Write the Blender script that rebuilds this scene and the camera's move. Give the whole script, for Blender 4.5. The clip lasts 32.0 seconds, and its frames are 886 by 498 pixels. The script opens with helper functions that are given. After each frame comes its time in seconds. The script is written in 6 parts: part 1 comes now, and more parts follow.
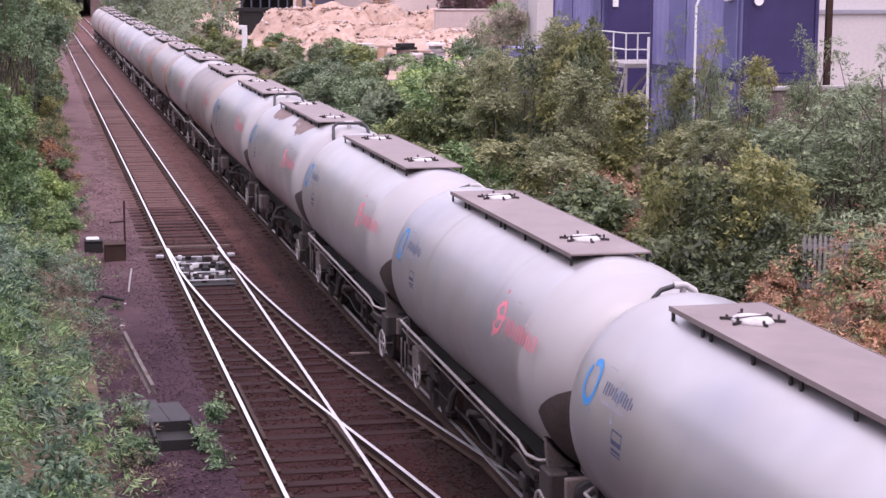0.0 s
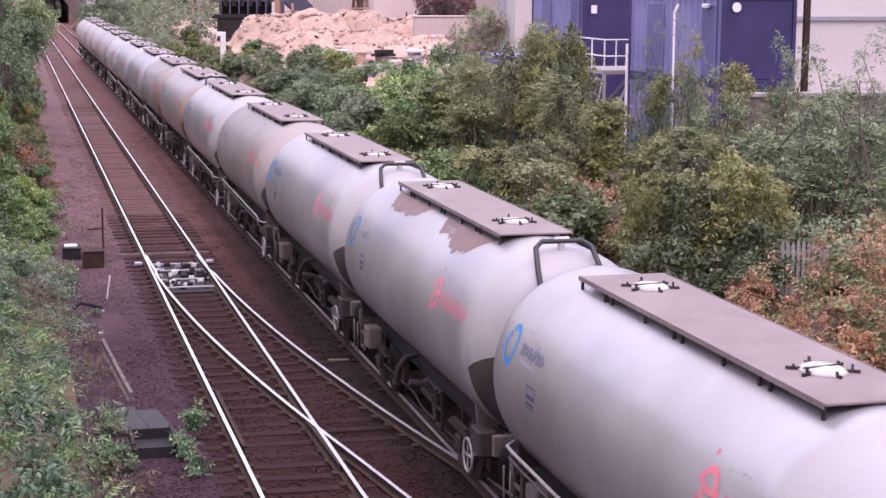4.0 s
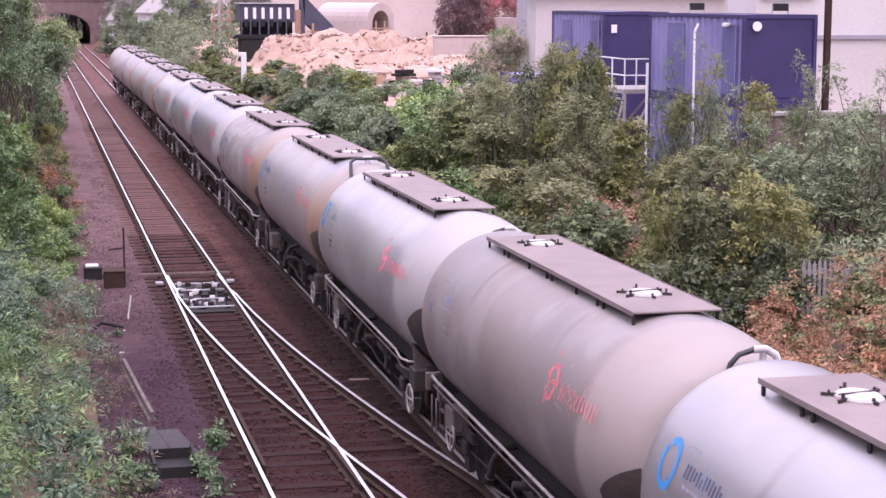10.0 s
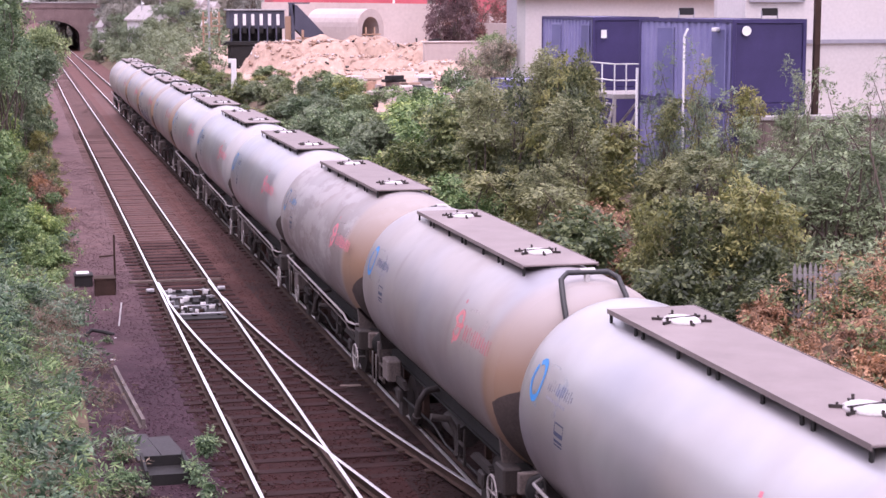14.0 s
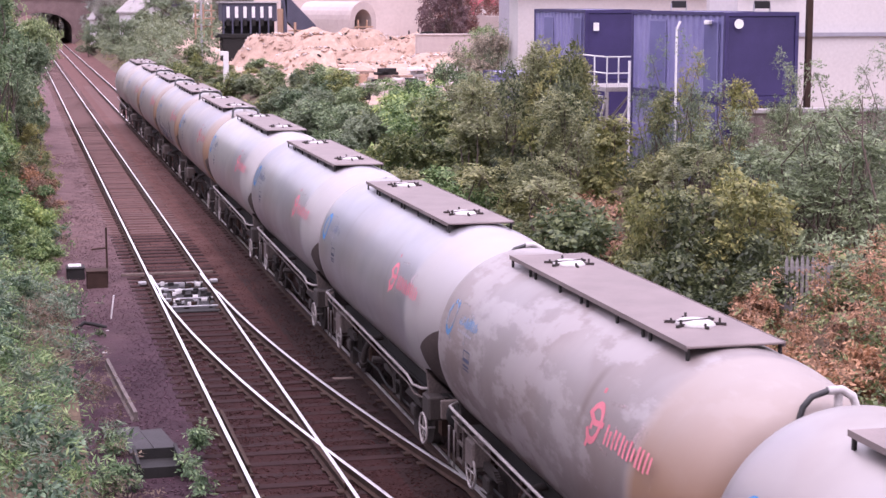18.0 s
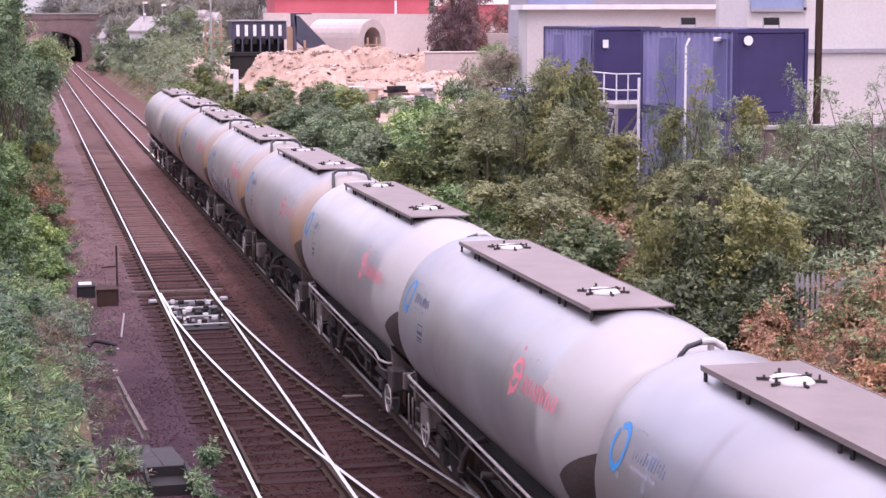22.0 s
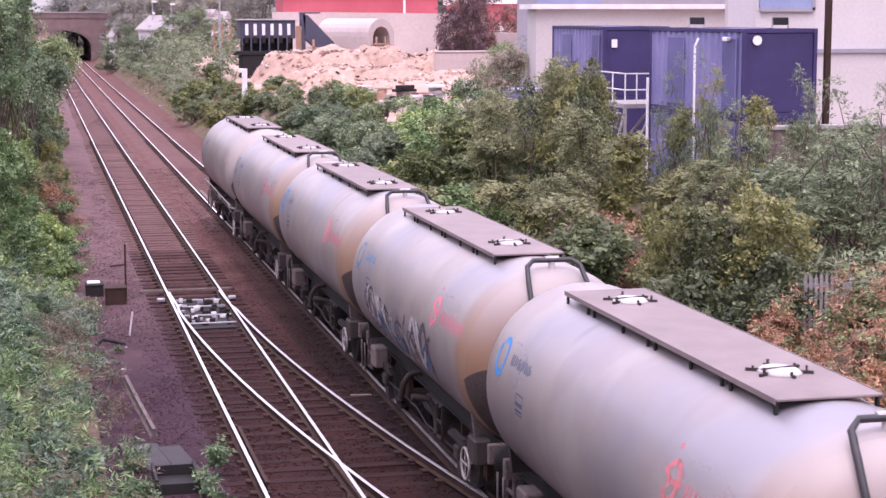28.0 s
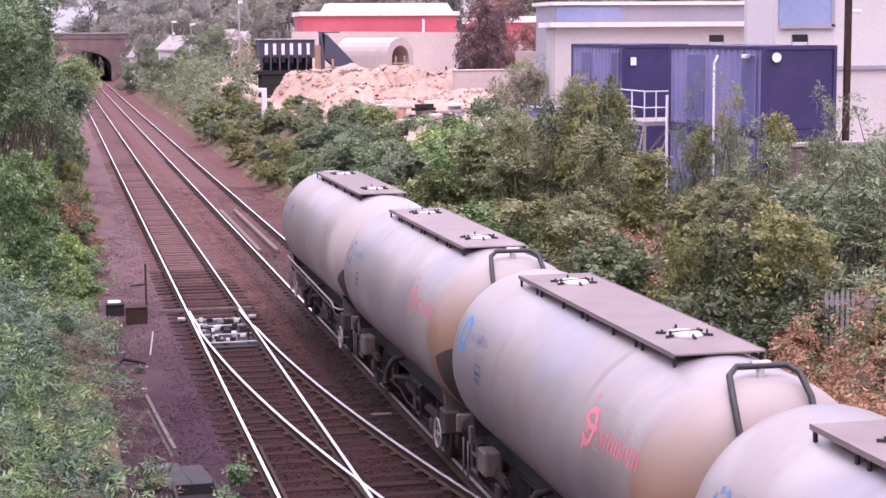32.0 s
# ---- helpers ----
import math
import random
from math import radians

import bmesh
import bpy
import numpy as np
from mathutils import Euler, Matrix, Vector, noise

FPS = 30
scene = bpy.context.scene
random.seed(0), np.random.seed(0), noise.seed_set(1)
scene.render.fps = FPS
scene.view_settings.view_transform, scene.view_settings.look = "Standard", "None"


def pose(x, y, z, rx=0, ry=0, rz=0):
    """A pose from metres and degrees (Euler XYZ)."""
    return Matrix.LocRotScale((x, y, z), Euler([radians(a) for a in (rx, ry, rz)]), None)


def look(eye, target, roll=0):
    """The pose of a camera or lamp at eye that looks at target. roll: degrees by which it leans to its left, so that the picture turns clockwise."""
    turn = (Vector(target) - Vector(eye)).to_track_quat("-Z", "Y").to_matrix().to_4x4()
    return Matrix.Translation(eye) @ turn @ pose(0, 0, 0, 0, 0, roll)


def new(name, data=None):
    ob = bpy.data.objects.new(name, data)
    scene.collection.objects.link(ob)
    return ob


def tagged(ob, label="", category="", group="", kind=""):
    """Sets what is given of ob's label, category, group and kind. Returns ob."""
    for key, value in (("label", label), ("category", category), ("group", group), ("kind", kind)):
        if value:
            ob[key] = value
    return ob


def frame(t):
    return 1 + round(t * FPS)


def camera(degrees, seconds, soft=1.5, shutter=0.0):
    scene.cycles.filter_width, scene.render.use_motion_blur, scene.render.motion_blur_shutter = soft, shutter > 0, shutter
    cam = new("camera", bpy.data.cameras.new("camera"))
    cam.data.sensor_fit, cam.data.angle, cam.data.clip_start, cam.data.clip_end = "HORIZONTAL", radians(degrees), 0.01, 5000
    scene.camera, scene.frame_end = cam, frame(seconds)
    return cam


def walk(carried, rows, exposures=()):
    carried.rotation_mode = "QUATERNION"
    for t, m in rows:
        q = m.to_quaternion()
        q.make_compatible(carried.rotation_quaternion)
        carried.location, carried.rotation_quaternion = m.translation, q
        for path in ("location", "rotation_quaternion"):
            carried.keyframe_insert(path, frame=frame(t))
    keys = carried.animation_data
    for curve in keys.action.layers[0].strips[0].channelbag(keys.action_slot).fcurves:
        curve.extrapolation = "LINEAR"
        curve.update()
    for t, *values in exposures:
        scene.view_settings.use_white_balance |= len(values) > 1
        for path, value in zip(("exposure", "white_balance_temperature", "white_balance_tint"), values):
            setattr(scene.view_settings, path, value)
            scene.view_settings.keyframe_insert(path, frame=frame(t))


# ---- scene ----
cam = camera(29.0, 32.0, soft=1.5, shutter=0.2)
EYE = (0, 0, 7.67)
PATH = [
    (0.0, pose(*EYE, 80.86, -0.32, -13.37)),
    (0.5, pose(*EYE, 80.89, -0.36, -13.53)),
    (1.0, pose(*EYE, 80.69, -0.51, -13.71)),
    (1.5, pose(*EYE, 80.68, -0.58, -13.87)),
    (2.0, pose(*EYE, 80.75, -0.45, -13.76)),
    (2.5, pose(*EYE, 80.63, -0.40, -13.83)),
    (3.0, pose(*EYE, 80.89, -0.33, -13.84)),
    (3.5, pose(*EYE, 81.08, -0.32, -13.95)),
    (5.5, pose(*EYE, 80.95, -0.46, -14.32)),
    (6.0, pose(*EYE, 80.46, -0.64, -14.38)),
    (6.5, pose(*EYE, 80.42, -0.85, -14.38)),
    (7.0, pose(*EYE, 80.28, -0.68, -13.93)),
    (7.5, pose(*EYE, 80.79, -0.34, -13.74)),
    (8.0, pose(*EYE, 81.27, -0.22, -13.44)),
    (8.5, pose(*EYE, 81.84, -0.14, -13.36)),
    (9.0, pose(*EYE, 81.78, -0.17, -13.36)),
    (9.5, pose(*EYE, 81.64, -0.33, -13.56)),
    (10.0, pose(*EYE, 81.73, -0.17, -13.41)),
    (10.5, pose(*EYE, 81.71, -0.33, -13.68)),
    (11.0, pose(*EYE, 81.79, -0.25, -13.72)),
    (11.5, pose(*EYE, 82.05, -0.18, -13.67)),
    (12.0, pose(*EYE, 81.98, 0.04, -13.40)),
    (12.5, pose(*EYE, 81.91, 0.04, -13.51)),
    (13.0, pose(*EYE, 82.06, 0.14, -13.42)),
    (13.5, pose(*EYE, 81.91, 0.13, -13.68)),
    (15.5, pose(*EYE, 81.98, -0.12, -13.85)),
    (16.0, pose(*EYE, 82.14, -0.12, -14.14)),
    (16.5, pose(*EYE, 82.28, -0.04, -13.96)),
    (17.0, pose(*EYE, 82.20, 0.15, -13.72)),
    (17.5, pose(*EYE, 81.94, 0.08, -13.68)),
    (18.0, pose(*EYE, 81.68, -0.01, -14.00)),
    (18.5, pose(*EYE, 81.58, -0.05, -13.93)),
    (19.0, pose(*EYE, 81.76, -0.07, -13.98)),
    (19.5, pose(*EYE, 81.95, 0.04, -13.84)),
    (20.0, pose(*EYE, 82.05, -0.00, -13.67)),
    (20.5, pose(*EYE, 82.10, 0.12, -13.66)),
    (21.0, pose(*EYE, 82.12, 0.17, -13.57)),
    (21.5, pose(*EYE, 82.19, 0.12, -13.73)),
    (22.0, pose(*EYE, 82.26, 0.17, -13.69)),
    (22.5, pose(*EYE, 82.01, 0.03, -13.81)),
    (23.0, pose(*EYE, 82.03, 0.04, -13.84)),
    (23.5, pose(*EYE, 82.16, 0.27, -13.74)),
    (24.0, pose(*EYE, 82.27, 0.25, -13.88)),
    (24.5, pose(*EYE, 82.08, 0.25, -13.74)),
    (25.0, pose(*EYE, 81.91, 0.16, -13.68)),
    (25.5, pose(*EYE, 81.83, 0.29, -13.65)),
    (27.5, pose(*EYE, 82.71, 0.02, -13.80)),
    (28.0, pose(*EYE, 82.24, 0.08, -13.40)),
    (28.5, pose(*EYE, 82.38, 0.40, -13.11)),
    (29.0, pose(*EYE, 82.78, 0.24, -13.25)),
    (29.5, pose(*EYE, 82.77, 0.30, -13.17)),
    (30.0, pose(*EYE, 82.68, 0.36, -12.86)),
    (30.5, pose(*EYE, 82.67, 0.38, -12.69)),
    (31.0, pose(*EYE, 82.76, 0.47, -12.74)),
    (31.5, pose(*EYE, 82.63, 0.40, -12.72)),
    (32.0, pose(*EYE, 82.86, 0.38, -12.77)),
]
walk(cam, PATH, [(0.0, 0.69, 6200, 33), (6.0, 0.77, 6200, 34.5), (13.0, 0.89, 6200, 36.5), (19.0, 0.9, 6200, 36), (24.0, 0.81, 6200, 35), (29.0, 0.92, 6200, 37.5), (32.0, 0.93, 6200, 37.5)])

# world: bright overcast evening
world = bpy.data.worlds.new("world")
scene.world = world
world.use_nodes = True
wn = world.node_tree
sky = wn.nodes.new("ShaderNodeTexSky")
sky.sky_type = "NISHITA"
sky.sun_disc = False
sky.sun_elevation, sky.sun_rotation = radians(65), radians(199)
sky.dust_density, sky.ozone_density, sky.air_density = 3.0, 1.0, 1.2
cloud = wn.nodes.new("ShaderNodeMix")
cloud.data_type = "RGBA"
cloud.inputs[0].default_value = 0.72
cloud.inputs[7].default_value = (7.2, 7.0, 7.3, 1)
wn.links.new(sky.outputs[0], cloud.inputs[6])
# an overcast sky is about three times as bright overhead as at the horizon
up = wn.nodes.new("ShaderNodeSeparateXYZ")
wn.links.new(wn.nodes.new("ShaderNodeTexCoord").outputs["Generated"], up.inputs[0])
rise = wn.nodes.new("ShaderNodeMapRange")
rise.inputs["From Min"].default_value, rise.inputs["From Max"].default_value = 0.0, 1.0
rise.inputs["To Min"].default_value, rise.inputs["To Max"].default_value = 0.6, 2.05
wn.links.new(up.outputs["Z"], rise.inputs["Value"])
graded = wn.nodes.new("ShaderNodeVectorMath")
graded.operation = "SCALE"
wn.links.new(cloud.outputs[2], graded.inputs[0])
wn.links.new(rise.outputs[0], graded.inputs["Scale"])
wn.links.new(graded.outputs[0], wn.nodes["Background"].inputs[0])
wn.nodes["Background"].inputs[1].default_value = 0.13
sun = new("sun", bpy.data.lights.new("sun", "SUN"))
sun.data.energy, sun.data.angle, sun.data.color = 0.8, radians(30), (1.0, 0.93, 0.88)
sun.matrix_world = look((0, 0, 60), (9, 26, 0))

# ---------------------------------------------------------------- mesh helpers


class Shape:
    """Collects vertices and faces of one mesh."""

    def __init__(self):
        self.v, self.f, self.s = [], [], []

    def add(self, verts, faces, smooth=False):
        n = len(self.v)
        self.v.extend(verts)
        self.f.extend([tuple(i + n for i in f) for f in faces])
        self.s.extend([smooth] * len(faces))
        return self

    def box(self, x0, x1, y0, y1, z0, z1, bevel=0.0):
        if bevel <= 0:
            v = [(x, y, z) for x in (x0, x1) for y in (y0, y1) for z in (z0, z1)]
            return self.add(v, [(0, 1, 3, 2), (4, 6, 7, 5), (0, 4, 5, 1), (2, 3, 7, 6), (0, 2, 6, 4), (1, 5, 7, 3)])
        b = min(bevel, (x1 - x0) / 2.1, (y1 - y0) / 2.1, (z1 - z0) / 2.1)
        bm = bmesh.new()
        bmesh.ops.create_cube(bm, size=1, matrix=Matrix.LocRotScale(((x0 + x1) / 2, (y0 + y1) / 2, (z0 + z1) / 2), None, (x1 - x0, y1 - y0, z1 - z0)))
        bmesh.ops.bevel(bm, geom=bm.edges[:], offset=b, segments=1, affect="EDGES")
        bm.verts.index_update()
        self.add([tuple(w.co) for w in bm.verts], [[w.index for w in f.verts] for f in bm.faces])
        bm.free()
        return self

    def turned(self, m, other):
        """Adds another Shape, moved by the matrix m."""
        n = len(self.v)
        self.v.extend([tuple(m @ Vector(p)) for p in other.v])
        self.f.extend([tuple(i + n for i in f) for f in other.f])
        self.s.extend(other.s)
        return self

    def tube(self, points, r, seg=8, smooth=True, r_end=None, caps=True):
        pts = [Vector(p) for p in points]
        rings, n = [], len(pts)
        side = None
        for i, p in enumerate(pts):
            d = (pts[min(i + 1, n - 1)] - pts[max(i - 1, 0)]).normalized()
            if side is None:
                side = d.cross(Vector((0, 0, 1)) if abs(d.z) < 0.9 else Vector((1, 0, 0))).normalized()
            else:
                side = (side - d * side.dot(d)).normalized()
            up = d.cross(side)
            rad = r if r_end is None else r + (r_end - r) * i / max(n - 1, 1)
            rings.append([tuple(p + (side * math.cos(a) + up * math.sin(a)) * rad) for a in [2 * math.pi * k / seg for k in range(seg)]])
        verts = [q for ring in rings for q in ring]
        faces = [(i * seg + k, i * seg + (k + 1) % seg, (i + 1) * seg + (k + 1) % seg, (i + 1) * seg + k) for i in range(n - 1) for k in range(seg)]
        self.add(verts, faces, smooth)
        if caps:
            self.add(rings[0], [tuple(range(seg))])
            self.add(rings[-1], [tuple(reversed(range(seg)))])
        return self

    def lathe_y(self, profile, seg=48, cx=0.0, cz=0.0, smooth=True):
        """Turns a profile of (y, r) about an axis along y."""
        verts, faces, n = [], [], len(profile)
        for y, r in profile:
            for k in range(seg):
                a = 2 * math.pi * k / seg
                verts.append((cx + r * math.cos(a), y, cz + r * math.sin(a)))
        for i in range(n - 1):
            for k in range(seg):
                faces.append((i * seg + k, (i + 1) * seg + k, (i + 1) * seg + (k + 1) % seg, i * seg + (k + 1) % seg))
        return self.add(verts, faces, smooth)

    def prism(self, outline, y0, y1):
        """An outline of (x, z), pulled along y."""
        n = len(outline)
        v = [(x, y0, z) for x, z in outline] + [(x, y1, z) for x, z in outline]
        f = [(i, (i + 1) % n, n + (i + 1) % n, n + i) for i in range(n)]
        return self.add(v, f + [tuple(reversed(range(n))), tuple(range(n, 2 * n))])

    def sweep(self, outline, path):
        """An outline of (side, up), pulled along a path in the ground plane."""
        n, m, verts = len(outline), len(path), []
        for i, (x, y, z) in enumerate(path):
            a, b = path[max(i - 1, 0)], path[min(i + 1, m - 1)]
            d = Vector((b[0] - a[0], b[1] - a[1], 0)).normalized()
            for s, u in outline:
                verts.append((x + d.y * s, y - d.x * s, z + u))
        faces = [(i * n + k, i * n + (k + 1) % n, (i + 1) * n + (k + 1) % n, (i + 1) * n + k) for i in range(m - 1) for k in range(n)]
        return self.add(verts, faces + [tuple(reversed(range(n))), tuple(range((m - 1) * n, m * n))])

    def mesh(self, name, materials):
        me = bpy.data.meshes.new(name)
        me.from_pydata(self.v, [], self.f)
        me.polygons.foreach_set("use_smooth", self.s)
        for m in materials if isinstance(materials, (list, tuple)) else [materials]:
            me.materials.append(m)
        me.validate()
        me.update()
        return me


def part(name, shape, material, parent=None, label=""):
    ob = new(name, shape.mesh(name, material) if isinstance(shape, Shape) else shape)
    if parent:
        ob.parent = parent
    return tagged(ob, label)


def thing(name, m, label, category, group="", kind=""):
    ob = new(name)
    ob.empty_display_size = 0.2
    ob.matrix_basis = m
    return tagged(ob, label, category, group, kind)


# ---------------------------------------------------------------- materials


def material(name):
    m = bpy.data.materials.new(name)
    m.use_nodes = True
    return m, m.node_tree.nodes, m.node_tree.links, m.node_tree.nodes["Principled BSDF"]


def noise_node(nodes, links, scale, detail=6.0, coord=None, rough=0.6):
    n = nodes.new("ShaderNodeTexNoise")
    n.inputs["Scale"].default_value, n.inputs["Detail"].default_value, n.inputs["Roughness"].default_value = scale, detail, rough
    if coord is not None:
        links.new(coord, n.inputs["Vector"])
    return n.outputs["Fac"]


def ramp_node(nodes, links, fac, stops):
    r = nodes.new("ShaderNodeValToRGB")
    while len(r.color_ramp.elements) < len(stops):
        r.color_ramp.elements.new(0.5)
    for e, (p, c) in zip(r.color_ramp.elements, stops):
        e.position, e.color = p, (*c, 1) if len(c) == 3 else c
    links.new(fac, r.inputs[0])
    return r.outputs[0]


def mix_node(nodes, links, fac, a, b, kind="MIX"):
    n = nodes.new("ShaderNodeMix")
    n.data_type, n.blend_type = "RGBA", kind
    for socket, value in ((n.inputs[0], fac), (n.inputs[6], a), (n.inputs[7], b)):
        if isinstance(value, (int, float)):
            socket.default_value = value
        elif isinstance(value, tuple):
            socket.default_value = (*value, 1)
        else:
            links.new(value, socket)
    return n.outputs[2]


def math_node(nodes, links, op, a, b=0.5):
    n = nodes.new("ShaderNodeMath")
    n.operation = op
    n.use_clamp = op in ("MULTIPLY", "ADD")
    for i, value in enumerate((a, b)):
        if isinstance(value, (int, float)):
            n.inputs[i].default_value = value
        else:
            links.new(value, n.inputs[i])
    return n.outputs[0]


def bump_node(nodes, links, height, strength, distance, bsdf):
    b = nodes.new("ShaderNodeBump")
    b.inputs["Strength"].default_value, b.inputs["Distance"].default_value = strength, distance
    links.new(height, b.inputs["Height"])
    links.new(b.outputs[0], bsdf.inputs["Normal"])


def rough_surface(name, dark, light, scale=3.0, fine=40.0, rough=0.85, metal=0.0, bump=0.3, depth=0.01, island=False, grain=0.45, gloss=0.5):
    """A worn surface with two scales of variation."""
    m, nodes, links, bsdf = material(name)
    co = nodes.new("ShaderNodeTexCoord").outputs["Object"]
    a = noise_node(nodes, links, scale, 5, co)
    b = noise_node(nodes, links, fine, 4, co)
    col = ramp_node(nodes, links, a, [(0.3, dark), (0.7, light)])
    col = mix_node(nodes, links, grain, col, ramp_node(nodes, links, b, [(0.3, tuple(c * 0.55 for c in dark)), (0.7, tuple(min(1, c * 1.2) for c in light))]))
    if island:
        rnd = nodes.new("ShaderNodeNewGeometry").outputs["Random Per Island"]
    else:
        rnd = nodes.new("ShaderNodeObjectInfo").outputs["Random"]
    col = mix_node(nodes, links, 0.6 if island else 0.25, col, ramp_node(nodes, links, rnd, [(0.0, (0.62, 0.6, 0.59)), (0.93, (1.25, 1.25, 1.25)), (1.0, (2.2, 2.1, 2.1) if island else (1.4, 1.4, 1.4))]), "MULTIPLY")
    links.new(col, bsdf.inputs["Base Color"])
    bsdf.inputs["Roughness"].default_value, bsdf.inputs["Metallic"].default_value = rough, metal
    bsdf.inputs["Specular IOR Level"].default_value = gloss
    bump_node(nodes, links, b, bump, depth, bsdf)
    return m


def leaf_material(name, stops, gloss=0.55, grain=2.4, vary=0.6):
    m, nodes, links, bsdf = material(name)
    geo = nodes.new("ShaderNodeNewGeometry")
    rnd = nodes.new("ShaderNodeObjectInfo").outputs["Random"]
    patch = noise_node(nodes, links, grain, 3, nodes.new("ShaderNodeTexCoord").outputs["Object"])
    fac = math_node(nodes, links, "ADD", math_node(nodes, links, "MULTIPLY", geo.outputs["Random Per Island"], 0.4), math_node(nodes, links, "MULTIPLY", patch, 0.62))
    col = ramp_node(nodes, links, fac, [(p, (r * 1.08, g * 0.96, b)) for p, (r, g, b) in stops])
    col = mix_node(nodes, links, vary, col, ramp_node(nodes, links, rnd, [(0.0, (0.42, 0.52, 0.56)), (0.45, (0.9, 0.92, 0.92)), (1.0, (1.6, 1.42, 1.0))]), "MULTIPLY")
    links.new(col, bsdf.inputs["Base Color"])
    bsdf.inputs["Roughness"].default_value = gloss
    tr = nodes.new("ShaderNodeBsdfTranslucent")
    links.new(col, tr.inputs[0])
    ms = nodes.new("ShaderNodeMixShader")
    ms.inputs[0].default_value = 0.3
    links.new(bsdf.outputs[0], ms.inputs[1])
    links.new(tr.outputs[0], ms.inputs[2])
    links.new(ms.outputs[0], nodes["Material Output"].inputs[0])
    return m


def tank_paint(name, clean, dirt_amount, dirt=(0.2, 0.15, 0.125), metal=0.1, tail=(-3.72, 0.16), dust=(0.31, 0.268, 0.248), ochre=False, flakes=False):
    """Glossy white tank paint under a film of cement dust, with run-down grime and smears along the weld seams."""
    m, nodes, links, bsdf = material(name)
    tc = nodes.new("ShaderNodeTexCoord")
    info = nodes.new("ShaderNodeObjectInfo").outputs["Random"]
    comb = nodes.new("ShaderNodeCombineXYZ")
    links.new(info, comb.inputs[1])
    shift = nodes.new("ShaderNodeVectorMath")
    shift.operation = "MULTIPLY_ADD"
    links.new(comb.outputs[0], shift.inputs[0])
    shift.inputs[1].default_value = (40, 40, 40)
    links.new(tc.outputs["Object"], shift.inputs[2])

    def stretched(scale):
        mp = nodes.new("ShaderNodeMapping")
        mp.inputs["Scale"].default_value = scale
        links.new(shift.outputs[0], mp.inputs[0])
        return mp.outputs[0]
    big = noise_node(nodes, links, 0.7, 3, stretched((0.85, 1.0, 0.85)), 0.5)
    cloud = noise_node(nodes, links, 0.5, 2, stretched((1.0, 0.8, 1.0)), 0.5)
    runs = noise_node(nodes, links, 1.0, 6, stretched((0.6, 4.0, 0.6)), 0.6)
    grain = noise_node(nodes, links, 2.2, 3, tc.outputs["Object"], 0.5)
    lo = 0.62 - 0.24 * dirt_amount
    patch = ramp_node(nodes, links, big, [(lo, (0, 0, 0)), (lo + 0.05 + 0.1 * (1 - dirt_amount), (1, 1, 1))])
    soft = ramp_node(nodes, links, cloud, [(0.35, (0, 0, 0)), (0.7, (1, 1, 1))])
    run = ramp_node(nodes, links, runs, [(0.45, (0, 0, 0)), (0.8, (1, 1, 1))])
    film = tuple(c * 0.5 + d * 0.5 for c, d in zip(clean, (0.34, 0.275, 0.255)))
    base = mix_node(nodes, links, math_node(nodes, links, "MULTIPLY", soft, 0.8), clean, mix_node(nodes, links, dirt_amount * 0.75, film, dirt))
    base = mix_node(nodes, links, math_node(nodes, links, "MULTIPLY", grain, 0.3), base, tuple(c * 0.75 for c in clean))
    col = mix_node(nodes, links, math_node(nodes, links, "MULTIPLY", patch, 0.3 + 0.3 * dirt_amount), base, mix_node(nodes, links, dirt_amount, film, dirt))
    col = mix_node(nodes, links, math_node(nodes, links, "MULTIPLY", run, 0.02), col, film)
    # broad worn areas where the bluish undercoat shows through
    worn = noise_node(nodes, links, 0.42, 2, stretched((1.3, 0.9, 1.3)), 0.45)
    col = mix_node(nodes, links, math_node(nodes, links, "MULTIPLY", ramp_node(nodes, links, worn, [(0.46, (0, 0, 0)), (0.66, (1, 1, 1))]), 0.62), col, (0.25, 0.255, 0.305) if dirt_amount < 0.7 else (0.2, 0.185, 0.19))
    sep = nodes.new("ShaderNodeSeparateXYZ")
    links.new(tc.outputs["Object"], sep.inputs[0])
    # track dust low on the barrel, with the flank's shade painted in too
    low_dust_shade = nodes.new("ShaderNodeMapRange")
    low_dust_shade.inputs["From Min"].default_value, low_dust_shade.inputs["From Max"].default_value = 1.5, 3.25
    low_dust_shade.inputs["To Min"].default_value, low_dust_shade.inputs["To Max"].default_value = 1.0, 0.0
    links.new(sep.outputs["Z"], low_dust_shade.inputs["Value"])
    smudge = math_node(nodes, links, "ADD", math_node(nodes, links, "MULTIPLY", cloud, 1.1), -0.05)
    col = mix_node(nodes, links, math_node(nodes, links, "MULTIPLY", math_node(nodes, links, "MULTIPLY", low_dust_shade.outputs[0], smudge), 1.3), col, tuple(c * 0.6 for c in dirt))
    if flakes:
        # old paint shows through the grime in hard-edged islands
        isle = noise_node(nodes, links, 1.1, 6, stretched((1.0, 0.6, 1.6)), 0.62)
        col = mix_node(nodes, links, math_node(nodes, links, "MULTIPLY", ramp_node(nodes, links, isle, [(0.5, (0, 0, 0)), (0.56, (1, 1, 1))]), 0.5), col, (0.37, 0.34, 0.345))
    # cement dust caked on the end behind the shoulder, with an uneven edge
    edge = nodes.new("ShaderNodeMath")
    edge.operation = "MULTIPLY_ADD"
    links.new(math_node(nodes, links, "SUBTRACT", cloud, 0.5), edge.inputs[0])
    edge.inputs[1].default_value = 0.5
    links.new(sep.outputs["Y"], edge.inputs[2])

